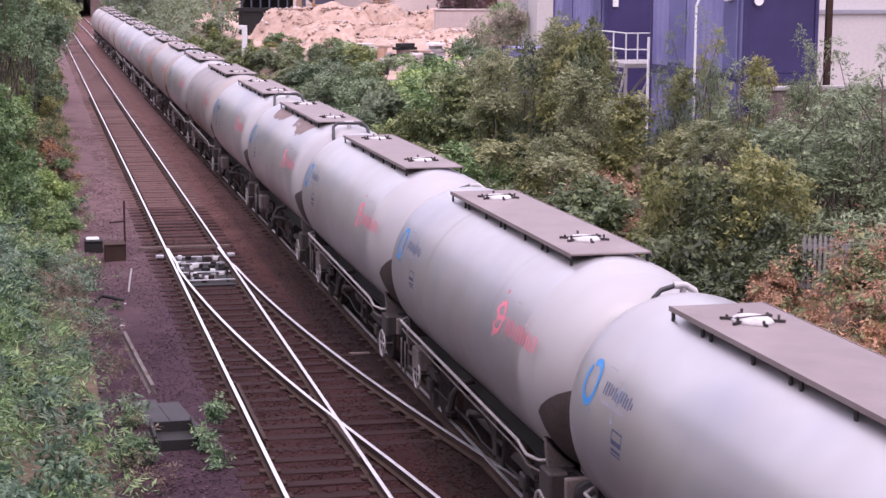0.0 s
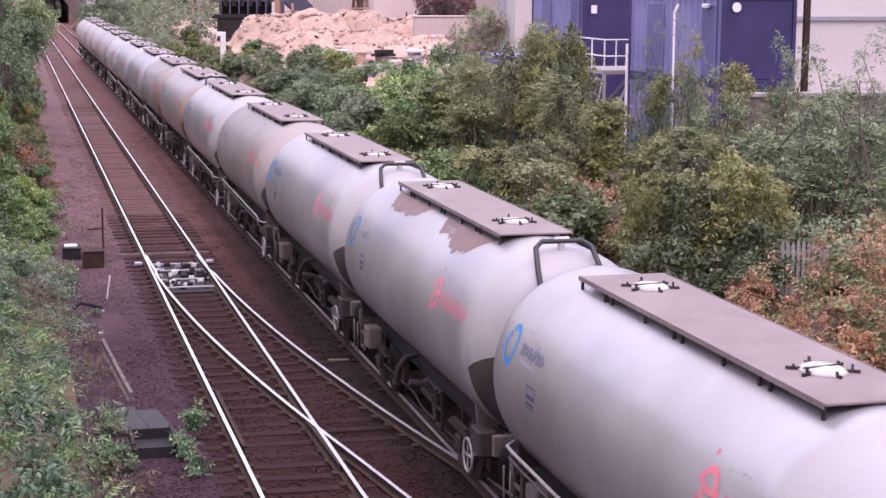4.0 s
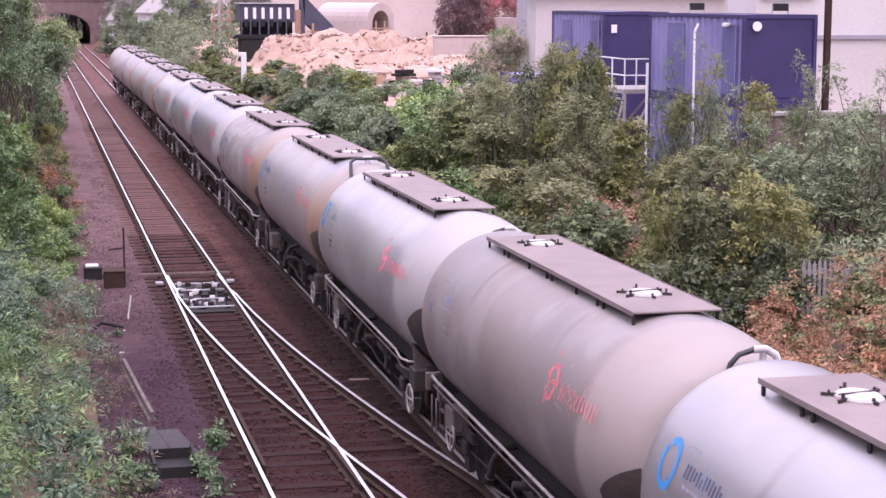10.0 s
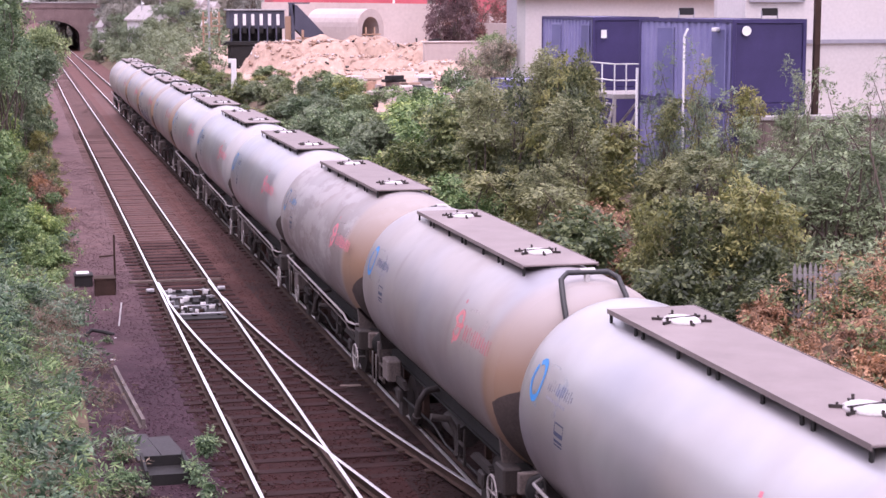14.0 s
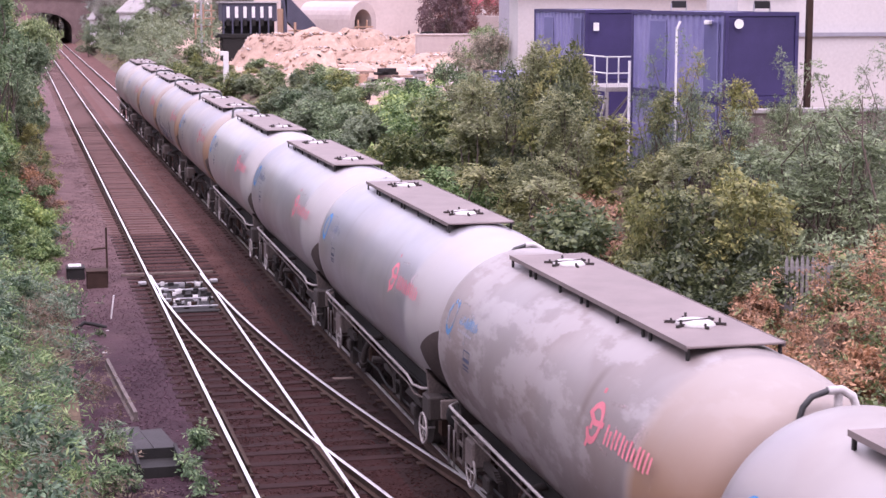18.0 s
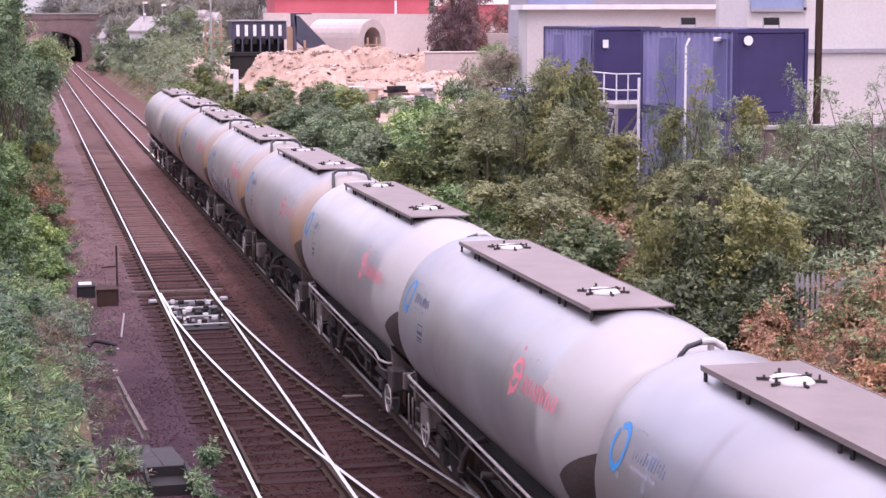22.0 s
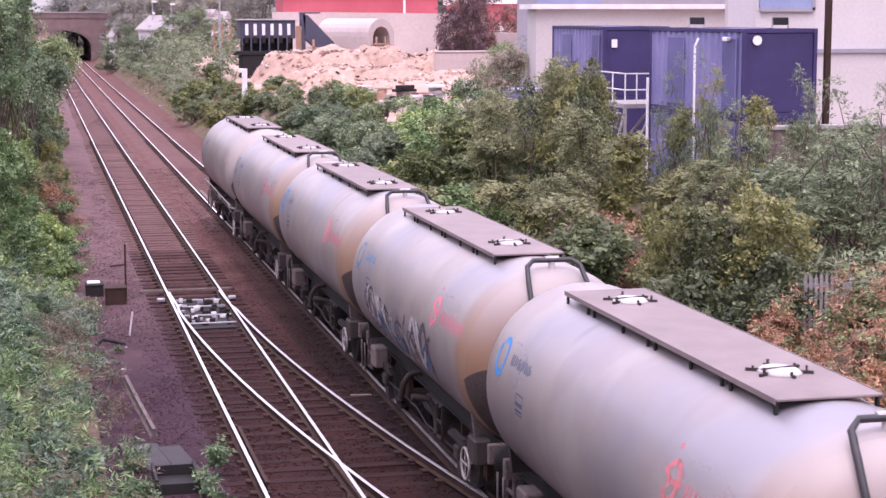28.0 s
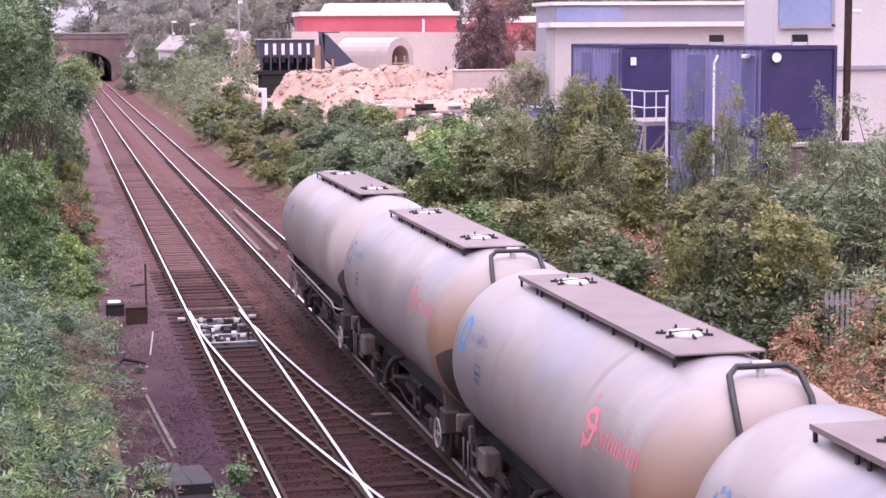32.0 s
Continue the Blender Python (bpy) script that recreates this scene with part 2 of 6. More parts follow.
    def behind(y, width):
        mr = nodes.new("ShaderNodeMapRange")
        mr.inputs["From Min"].default_value, mr.inputs["From Max"].default_value = y, y - width
        links.new(edge.outputs[0], mr.inputs["Value"])
        return mr.outputs[0]
    col = mix_node(nodes, links, math_node(nodes, links, "MULTIPLY", behind(*tail), math_node(nodes, links, "ADD", math_node(nodes, links, "MULTIPLY", big, 0.5), 0.5)), col, dust)
    if ochre:
        below = nodes.new("ShaderNodeMapRange")
        below.inputs["From Min"].default_value, below.inputs["From Max"].default_value = 3.75, 2.6
        links.new(sep.outputs["Z"], below.inputs["Value"])
        col = mix_node(nodes, links, math_node(nodes, links, "MULTIPLY", math_node(nodes, links, "MULTIPLY", behind(tail[0] - 0.05, 0.25), below.outputs[0]), math_node(nodes, links, "ADD", math_node(nodes, links, "MULTIPLY", big, 0.7), 0.5)), col, (0.215, 0.118, 0.062))
    for seam in (-2.15, 1.9):
        far = math_node(nodes, links, "ABSOLUTE", math_node(nodes, links, "SUBTRACT", sep.outputs["Y"], seam))
        near = nodes.new("ShaderNodeMapRange")
        near.inputs["From Min"].default_value, near.inputs["From Max"].default_value = 0.02, 0.13
        near.inputs["To Min"].default_value, near.inputs["To Max"].default_value = 1.0, 0.0
        links.new(far, near.inputs["Value"])
        broken = ramp_node(nodes, links, cloud, [(0.5, (0, 0, 0)), (0.62, (1, 1, 1))])
        smear = math_node(nodes, links, "MULTIPLY", math_node(nodes, links, "MULTIPLY", near.outputs[0], broken), 0.3 + 0.4 * dirt_amount)
        col = mix_node(nodes, links, smear, col, tuple(c * 0.8 for c in dirt))
    links.new(col, bsdf.inputs["Base Color"])
    caked = math_node(nodes, links, "MULTIPLY", behind(*tail), 0.22)
    links.new(math_node(nodes, links, "ADD", ramp_node(nodes, links, grain, [(0.3, (0.25 + 0.2 * dirt_amount,) * 3), (0.75, (0.33 + 0.22 * dirt_amount,) * 3)]), caked), bsdf.inputs["Roughness"])
    bsdf.inputs["Specular IOR Level"].default_value = 0.8 - 0.35 * dirt_amount
    bsdf.inputs["Coat Weight"].default_value, bsdf.inputs["Coat Roughness"].default_value = 0.4 * (1 - dirt_amount), 0.3
    # dust and grime hide the metallic sheen
    covered = math_node(nodes, links, "ADD", math_node(nodes, links, "MULTIPLY", behind(*tail), 0.85), math_node(nodes, links, "MULTIPLY", low_dust_shade.outputs[0], smudge))
    links.new(math_node(nodes, links, "MULTIPLY", math_node(nodes, links, "SUBTRACT", 1.0, covered), metal * (1 - 0.4 * dirt_amount)), bsdf.inputs["Metallic"])
    return m


def worn_paint(name, colour, keep, gloss=0.5):
    """Stencilled marking paint that has flaked away in places."""
    m = rough_surface(name, tuple(c * 0.8 for c in colour), colour, 4, 40, gloss, bump=0.02, grain=0.15)
    nodes, links = m.node_tree.nodes, m.node_tree.links
    co = nodes.new("ShaderNodeTexCoord").outputs["Object"]
    a = noise_node(nodes, links, 3.2, 8, co, 0.7)
    links.new(ramp_node(nodes, links, a, [(0.55 - 0.35 * keep, (0.0,) * 3), (0.72 - 0.36 * keep, (0.4 + 0.55 * keep,) * 3)]), nodes["Principled BSDF"].inputs["Alpha"])
    return m


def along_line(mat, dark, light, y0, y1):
    """Blends a ballast material into a paler, redder tone further along the line, with a ragged border."""
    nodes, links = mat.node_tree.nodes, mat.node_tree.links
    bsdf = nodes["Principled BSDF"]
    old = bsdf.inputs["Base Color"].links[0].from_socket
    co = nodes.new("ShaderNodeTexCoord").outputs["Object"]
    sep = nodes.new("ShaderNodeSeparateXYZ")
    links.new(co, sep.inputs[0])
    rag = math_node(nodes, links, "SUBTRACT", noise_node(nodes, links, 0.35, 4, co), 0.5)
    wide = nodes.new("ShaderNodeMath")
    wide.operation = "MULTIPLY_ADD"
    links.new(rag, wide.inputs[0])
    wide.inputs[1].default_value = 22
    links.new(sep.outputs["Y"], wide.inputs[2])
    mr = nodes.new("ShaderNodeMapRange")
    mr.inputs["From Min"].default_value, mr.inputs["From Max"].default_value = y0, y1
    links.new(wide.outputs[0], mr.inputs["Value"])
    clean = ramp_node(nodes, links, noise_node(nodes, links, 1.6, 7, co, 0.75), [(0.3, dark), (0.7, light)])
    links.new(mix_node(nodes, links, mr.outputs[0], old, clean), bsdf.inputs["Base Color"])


M_BALLAST = rough_surface("ballast", (0.0146, 0.0058, 0.0053), (0.0430, 0.0165, 0.0152), 0.45, 14, 0.95, bump=0.6, depth=0.025, grain=0.3, gloss=0.15)
M_CESS = rough_surface("purplish cess ballast", (0.0239, 0.0131, 0.0167), (0.0661, 0.0365, 0.0466), 0.6, 14, 0.95, bump=0.6, depth=0.025, grain=0.3, gloss=0.15)
# oil plus the train's shade, both put into the ballast colour
M_OILSHADE = rough_surface("oily ballast with train shade", (0.0067, 0.0032, 0.0028), (0.0234, 0.0095, 0.0078), 0.45, 14, 0.85, bump=0.6, depth=0.025, grain=0.3, gloss=0.2)
M_STONE = rough_surface("ballast stone", (0.0258, 0.0102, 0.0094), (0.0731, 0.0292, 0.0272), 2, 30, 0.9, island=True, gloss=0.15)
M_CESSSTONE = rough_surface("purplish ballast stone", (0.0395, 0.0225, 0.0293), (0.1120, 0.0636, 0.0820), 2, 30, 0.9, island=True, gloss=0.15)
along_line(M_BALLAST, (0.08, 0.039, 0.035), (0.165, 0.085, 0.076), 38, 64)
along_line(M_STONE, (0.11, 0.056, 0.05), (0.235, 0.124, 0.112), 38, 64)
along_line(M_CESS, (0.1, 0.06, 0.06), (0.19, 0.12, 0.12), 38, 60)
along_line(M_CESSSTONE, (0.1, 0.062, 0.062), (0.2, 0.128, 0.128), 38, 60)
M_OILSHADESTONE = rough_surface("oily ballast stone with train shade", (0.0108, 0.0051, 0.0045), (0.0360, 0.0153, 0.0127), 2, 30, 0.85, island=True, gloss=0.2)
along_line(M_OILSHADESTONE, (0.095, 0.048, 0.043), (0.205, 0.108, 0.097), 40, 68)
along_line(M_OILSHADE, (0.075, 0.037, 0.033), (0.155, 0.08, 0.072), 44, 74)
M_SLEEPERFAR = rough_surface("pale reddish sleeper", (0.075, 0.041, 0.037), (0.15, 0.085, 0.077), 3, 45, 0.9)
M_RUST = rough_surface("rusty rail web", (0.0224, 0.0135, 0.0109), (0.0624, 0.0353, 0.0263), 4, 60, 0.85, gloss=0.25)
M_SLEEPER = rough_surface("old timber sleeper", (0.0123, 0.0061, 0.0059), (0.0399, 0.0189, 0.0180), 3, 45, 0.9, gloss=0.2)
M_TIMBER = rough_surface("weathered timber", (0.09, 0.066, 0.058), (0.22, 0.165, 0.145), 3, 50, 0.85)
M_CONCRETE = rough_surface("weathered concrete", (0.22, 0.2, 0.2), (0.42, 0.39, 0.38), 2, 30, 0.9)
# near-black, doubles as shade painted on solebars and hollows
M_DARK = rough_surface("near-black surface", (0.005, 0.0045, 0.0045), (0.016, 0.014, 0.0135), 4, 40, 0.8)
# far darker than grey frame paint: underframe shade put into the colour
M_FRAME = rough_surface("dusty frame paint darkened for shade", (0.009, 0.007, 0.0065), (0.042, 0.031, 0.028), 2.2, 30, 0.75)
M_PLATE = rough_surface("grey walkway plate", (0.155, 0.124, 0.12), (0.25, 0.204, 0.197), 0.8, 60, 0.7, bump=0.15, grain=0.15)
M_GUARD = rough_surface("dark brown guard plate", (0.03, 0.022, 0.02), (0.075, 0.055, 0.05), 2, 30, 0.8)
M_HATCH = rough_surface("pale hatch cover", (0.3, 0.275, 0.27), (0.6, 0.57, 0.565), 6, 40, 0.6, grain=0.15)
M_RUBBER = rough_surface("black rubber hose", (0.012, 0.012, 0.013), (0.03, 0.03, 0.032), 5, 60, 0.5)
M_PIPE = rough_surface("pale pipe", (0.16, 0.14, 0.135), (0.42, 0.385, 0.375), 4, 50, 0.5)
M_DUSTY = rough_surface("dusty pinkish steel", (0.05, 0.039, 0.036), (0.17, 0.135, 0.125), 2.5, 30, 0.8)
M_SLAB = rough_surface("dark wet slab", (0.017, 0.0145, 0.016), (0.047, 0.041, 0.044), 2, 30, 0.75)
M_BLUE = worn_paint("bright blue marking", (0.03, 0.25, 0.6), 1.0)
M_BLUEWORN = worn_paint("worn blue marking", (0.09, 0.3, 0.58), 0.55)
M_BLUEGHOST = worn_paint("almost vanished blue marking", (0.2, 0.33, 0.52), 0.2)
M_NAVY = worn_paint("dark marking", (0.06, 0.08, 0.16), 0.9)
M_NAVYWORN = worn_paint("worn dark marking", (0.12, 0.15, 0.27), 0.45)
M_RED = worn_paint("faded red marking", (0.72, 0.2, 0.25), 0.92)
M_REDWORN = worn_paint("worn red marking", (0.74, 0.22, 0.24), 0.62)
M_REDHAZE = worn_paint("pink paint haze", (0.62, 0.42, 0.43), 0.12)
M_BLUEHAZE = worn_paint("blue paint haze", (0.36, 0.42, 0.53), 0.12)
M_REDGHOST = worn_paint("almost vanished red marking", (0.66, 0.34, 0.35), 0.25)
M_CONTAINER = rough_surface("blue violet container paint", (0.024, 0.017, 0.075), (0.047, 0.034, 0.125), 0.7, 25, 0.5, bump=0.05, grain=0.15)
M_CONTAINER_SIDE = rough_surface("lighter blue container paint", (0.16, 0.152, 0.32), (0.25, 0.235, 0.42), 0.7, 25, 0.5, bump=0.05, grain=0.15)
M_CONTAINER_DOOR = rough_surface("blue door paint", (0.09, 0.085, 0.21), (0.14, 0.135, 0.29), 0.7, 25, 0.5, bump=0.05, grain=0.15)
M_WHITE = rough_surface("off white paint", (0.62, 0.6, 0.6), (0.8, 0.78, 0.78), 2, 40, 0.6, grain=0.15)
M_CREAM = rough_surface("cream render wall", (0.5160, 0.4859, 0.4742), (0.5848, 0.5547, 0.5437), 0.25, 8, 0.85, bump=0.05, grain=0.15)
M_REDCLAD = rough_surface("red cladding", (0.42, 0.07, 0.1), (0.55, 0.13, 0.16), 0.2, 6, 0.6, bump=0.03, grain=0.15)
M_GREYCLAD = rough_surface("grey cladding", (0.25, 0.245, 0.29), (0.36, 0.35, 0.4), 0.2, 6, 0.6, bump=0.03, grain=0.15)
M_BLUECLAD = rough_surface("slate blue panel", (0.2, 0.25, 0.42), (0.3, 0.35, 0.52), 0.2, 6, 0.5, bump=0.03, grain=0.15)
M_RUBBLE = rough_surface("pinkish rubble", (0.32, 0.21, 0.158), (0.48, 0.345, 0.275), 0.2, 3, 0.95, bump=0.3, depth=0.05, grain=0.3)
M_PALE = rough_surface("pale dusty concrete", (0.42, 0.35, 0.33), (0.56, 0.48, 0.455), 0.15, 3, 0.9, bump=0.2, grain=0.15)
# lifted and greyed to stand for the haze on the distant bridge
M_BRICK = rough_surface("red brick paled for haze", (0.13, 0.085, 0.083), (0.25, 0.175, 0.168), 0.6, 8, 0.9, bump=0.5)
M_GALV = rough_surface("galvanised steel", (0.26, 0.255, 0.275), (0.48, 0.47, 0.49), 2, 30, 0.5, metal=0.3)
M_FENCE = rough_surface("weathered galvanised fence", (0.16, 0.15, 0.15), (0.3, 0.285, 0.28), 3, 30, 0.7)
M_ORANGE = rough_surface("faded orange steel", (0.34, 0.2, 0.13), (0.48, 0.31, 0.22), 1, 20, 0.7)
M_HOPPER = rough_surface("dark blue hopper paint", (0.034, 0.035, 0.06), (0.075, 0.075, 0.115), 0.6, 12, 0.6)
M_EARTH = rough_surface("earth and litter", (0.0700, 0.0500, 0.0350), (0.1700, 0.1250, 0.0850), 0.6, 9, 0.95, bump=0.6, depth=0.04, gloss=0.2)
M_BARK = rough_surface("grey brown bark", (0.06, 0.045, 0.035), (0.16, 0.125, 0.1), 4, 40, 0.95)

M_RAILTOP, _n, _l, _b = material("polished rail head")
_c = _n.new("ShaderNodeTexCoord").outputs["Object"]
_l.new(ramp_node(_n, _l, noise_node(_n, _l, 6, 4, _c), [(0.3, (0.8, 0.77, 0.77)), (0.8, (0.95, 0.93, 0.93))]), _b.inputs["Base Color"])
_l.new(ramp_node(_n, _l, noise_node(_n, _l, 30, 4, _c), [(0.3, (0.36,) * 3), (0.8, (0.5,) * 3)]), _b.inputs["Roughness"])
_b.inputs["Metallic"].default_value = 0.9

LEAVES = {
    "green": leaf_material("mid green leaves", [(0.15, (0.017, 0.028, 0.011)), (0.5, (0.114, 0.169, 0.062)), (0.85, (0.415, 0.481, 0.192))]),
    "bright": leaf_material("bright green leaves", [(0.15, (0.021, 0.048, 0.014)), (0.5, (0.131, 0.248, 0.082)), (0.85, (0.483, 0.649, 0.264))]),
    "fern": leaf_material("yellow green fern fronds", [(0.15, (0.011, 0.033, 0.013)), (0.5, (0.084, 0.186, 0.076)), (0.85, (0.336, 0.519, 0.261))]),
    "dark": leaf_material("dark glossy leaves", [(0.15, (0.009, 0.016, 0.008)), (0.5, (0.058, 0.087, 0.037)), (0.9, (0.251, 0.310, 0.126))]),
    "grey": leaf_material("grey green leaves", [(0.15, (0.03, 0.042, 0.028)), (0.5, (0.135, 0.178, 0.118)), (0.85, (0.38, 0.44, 0.3))], vary=0.3),
    "lush": leaf_material("lush mid green leaves", [(0.15, (0.028, 0.053, 0.025)), (0.5, (0.149, 0.240, 0.114)), (0.85, (0.494, 0.636, 0.351))]),
    "hazy": leaf_material("pale sage leaves", [(0.15, (0.079, 0.083, 0.073)), (0.5, (0.259, 0.266, 0.220)), (0.85, (0.540, 0.540, 0.450))]),
    "olive": leaf_material("olive autumn leaves", [(0.1, (0.034, 0.046, 0.018)), (0.45, (0.150, 0.192, 0.072)), (0.72, (0.290, 0.315, 0.120)), (0.93, (0.590, 0.530, 0.205))]),
    "rust": leaf_material("rusty autumn leaves", [(0.1, (0.03, 0.02, 0.012)), (0.4, (0.15, 0.098, 0.06)), (0.62, (0.36, 0.235, 0.15)), (0.78, (0.42, 0.3, 0.2)), (0.92, (0.26, 0.27, 0.12))]),
    # wood and mist: distance haze put into the leaf colour
    "wood": leaf_material("hillside leaves greyed by painted haze", [(0.1, (0.17, 0.195, 0.165)), (0.5, (0.27, 0.305, 0.26)), (0.9, (0.37, 0.41, 0.35))], vary=0.22),
    "mist": leaf_material("leaves paled by painted haze", [(0.12, (0.064, 0.092, 0.056)), (0.5, (0.150, 0.215, 0.118)), (0.88, (0.270, 0.355, 0.200))], vary=0.35),
    "blue": leaf_material("blue-green bracken fronds", [(0.15, (0.015, 0.034, 0.024)), (0.5, (0.077, 0.140, 0.105)), (0.85, (0.220, 0.325, 0.257))]),
    "canopy": leaf_material("fresh mid green tree leaves", [(0.12, (0.028, 0.056, 0.024)), (0.5, (0.12, 0.215, 0.095)), (0.88, (0.34, 0.48, 0.25))], vary=0.35),
    "haze": leaf_material("pale grey-green willowy leaves", [(0.15, (0.056, 0.077, 0.054)), (0.5, (0.150, 0.225, 0.125)), (0.85, (0.340, 0.470, 0.275))], vary=0.3),
    "feather": leaf_material("light olive-green feathery leaves", [(0.12, (0.055, 0.07, 0.032)), (0.5, (0.19, 0.235, 0.11)), (0.88, (0.39, 0.43, 0.21))], vary=0.3),
    "straw": leaf_material("dry straw and brown stems", [(0.1, (0.05, 0.036, 0.024)), (0.5, (0.2, 0.145, 0.09)), (0.9, (0.4, 0.32, 0.2))]),
    "bank": leaf_material("deep green bank leaves", [(0.15, (0.012, 0.031, 0.016)), (0.5, (0.069, 0.148, 0.076)), (0.85, (0.312, 0.493, 0.276))]),
    "plum": leaf_material("brownish plum leaves", [(0.1, (0.085, 0.05, 0.05)), (0.5, (0.2, 0.122, 0.122)), (0.9, (0.33, 0.235, 0.225))]),
}

# ---------------------------------------------------------------- the plan
X_LEFT, X_RIGHT, HALF = 4.205, 7.623, 0.7525      # track centres, half the gauge between rail heads
RAIL_Y0, RAIL_Y1 = -30.0, 420.0


def smooth(a, b, v):
    u = min(1.0, max(0.0, (v - a) / (b - a)))
    return u * u * (3 - 2 * u)


def ground_z(x, y):
    """Height of the ground: a shallow cutting with the yard on its far side."""
    bed = -0.207
    z = bed + (3.6 - bed) * smooth(1.4, -7.5, x) + (2.1 - bed) * smooth(10.2, 17.0 - 3.6 * smooth(60, 95, y), x)
    z += 0.9 * smooth(60, 140, y) * smooth(12, 15, x)
    if x < 2.6 or x > 9.6:
        z += 0.12 * noise.noise((x * 0.35, y * 0.35, 0.3)) * smooth(0, 1.5, max(2.6 - x, x - 9.6))
    return z + 0.02 * noise.noise((x * 1.3, y * 1.3, 5.0))


def build_ground():
    xs = [-600, -250, -120, -60, -35] + list(np.arange(-22, 26, 0.5)) + [28, 32, 38, 46, 60, 90, 140, 250, 600]
    ys = [-120, -60, -30, -10] + list(np.arange(0, 100, 0.8)) + list(np.arange(100, 330, 4)) + [340, 380, 450, 600, 1000, 2500]
    s = Shape()
    n = len(xs)
    s.v = [(x, y, ground_z(x, y)) for y in ys for x in xs]
    s.f = [(j * n + i, j * n + i + 1, (j + 1) * n + i + 1, (j + 1) * n + i) for j in range(len(ys) - 1) for i in range(n - 1)]
    s.s = [True] * len(s.f)
    ob = part("ground", s, [M_EARTH, M_BALLAST, M_RUBBLE, M_OILSHADE, M_CESS])
    idx = []
    for j in range(len(ys) - 1):
        for i in range(n - 1):
            cx, cy = (xs[i] + xs[i + 1]) / 2, (ys[j] + ys[j + 1]) / 2
            # 3: strip under the train, its shade painted into the ballast
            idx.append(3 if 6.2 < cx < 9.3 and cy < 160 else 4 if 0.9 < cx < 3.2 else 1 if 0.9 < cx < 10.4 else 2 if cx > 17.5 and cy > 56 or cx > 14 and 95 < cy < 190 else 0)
    ob.data.polygons.foreach_set("material_index", idx)
    tagged(ob, "railway cutting of brown ballast, earth banks and a dusty yard", "ground", kind="structure")


build_ground()

# rails: flat-bottomed, the head a piece of its own
FOOT = [(-0.07, -0.158), (0.07, -0.158), (0.07, -0.146), (0.012, -0.126), (0.01, -0.05), (0.034, -0.036), (0.034, -0.008), (-0.034, -0.008), (-0.034, -0.036), (-0.01, -0.05), (-0.012, -0.126), (-0.07, -0.146)]
HEAD = [(-0.032, -0.008), (0.032, -0.008), (0.031, -0.003), (0.024, 0.0), (-0.024, 0.0), (-0.031, -0.003)]


def rail(path, label, polished=True):
    t = thing("rail", pose(0, 0, 0), label, "rail", "running rails")
    part("rail_web", Shape().sweep(FOOT, path), M_RUST, t, "rusty brown rail web and foot")
    part("rail_head", Shape().sweep(HEAD, path), M_RAILTOP if polished else M_RUST, t, "bright polished rail head" if polished else "")
    return t


def straight(x, y0, y1):
    return [(x, y, 0.0) for y in (y0, (y0 + y1) / 2, y1)]


for x in (X_LEFT - HALF, X_LEFT + HALF, X_RIGHT - HALF, X_RIGHT + HALF):
    rail(straight(x, RAIL_Y0, RAIL_Y1), "long straight steel running rail with polished head")

SWITCH_Y, MID_Y = 49.2, 27.2


def crossover(y):
    """Sideways shift of the crossover from the left track at y."""
    if y > MID_Y:
        return (SWITCH_Y - y) ** 2 / 283.0
    return 3.418 - (y - (2 * MID_Y - SWITCH_Y)) ** 2 / 283.0


for side in (-HALF, HALF):
    ys = np.linspace(SWITCH_Y - 1.2, 2 * MID_Y - SWITCH_Y + 1.2, 50)
    frog = [y for y in ys if not (side > 0 and y < 7.4)]
    rail([(X_LEFT + side + crossover(y) + (0.05 if side < 0 else -0.05) * (y > 45), y, -0.002) for y in frog], "curved switch rail of the crossover, polished head")
# check rails and crossing wings
for x, y0, y1 in ((X_LEFT - HALF + 0.11, 27.6, 31.6),):
    rail(straight(x, y0, y1), "short rusty check rail beside a running rail", polished=False)
rail([(X_LEFT + HALF - 0.1 + (29.4 - y) * 0.02, y, -0.004) for y in (29.4, 28.0, 26.2)], "short rusty wing rail at the crossing", polished=False)
rail([(X_RIGHT - HALF + 0.11, y, -0.004) for y in (24, 28, 33.0)], "short rusty check rail beside a running rail", polished=False)

# ---------------------------------------------------------------- tank wagons
R_TANK, Z_TANK, Z_PLATE, PLATE_HALF = 1.454, 2.415, 3.915, 3.46
L_WAGON, WHEEL_R, AXLE_Y = 10.66, 0.46, 2.95

COATS = {
    "white": ("white tank paint", (0.445, 0.437, 0.442), 0.26, (0.2, 0.165, 0.155), 0.62),
    "silver": ("silvery tank paint", (0.42, 0.425, 0.45), 0.3, (0.2, 0.165, 0.155), 0.74),
    "dusty": ("dusty tank paint", (0.385, 0.356, 0.343), 0.56, (0.19, 0.147, 0.133), 0.5),
    "brown": ("brown grimy tank paint", (0.31, 0.28, 0.277), 0.8, (0.155, 0.115, 0.103), 0.25),
}
PAINT = {}


def coat(paint, hooped, ochre, flakes):
    """The paint of one wagon, shared by wagons in the same state."""
    key = (paint, hooped, ochre, flakes)
    if key not in PAINT:
        name, clean, amount, dirt, metal = COATS[paint]
        PAINT[key] = tank_paint(name, clean, amount, dirt, metal, (-4.1, 0.5) if hooped else (-3.72, 0.16), (0.3, 0.28, 0.275) if paint in ("white", "silver") else (0.31, 0.268, 0.248), ochre, flakes)
    return PAINT[key]


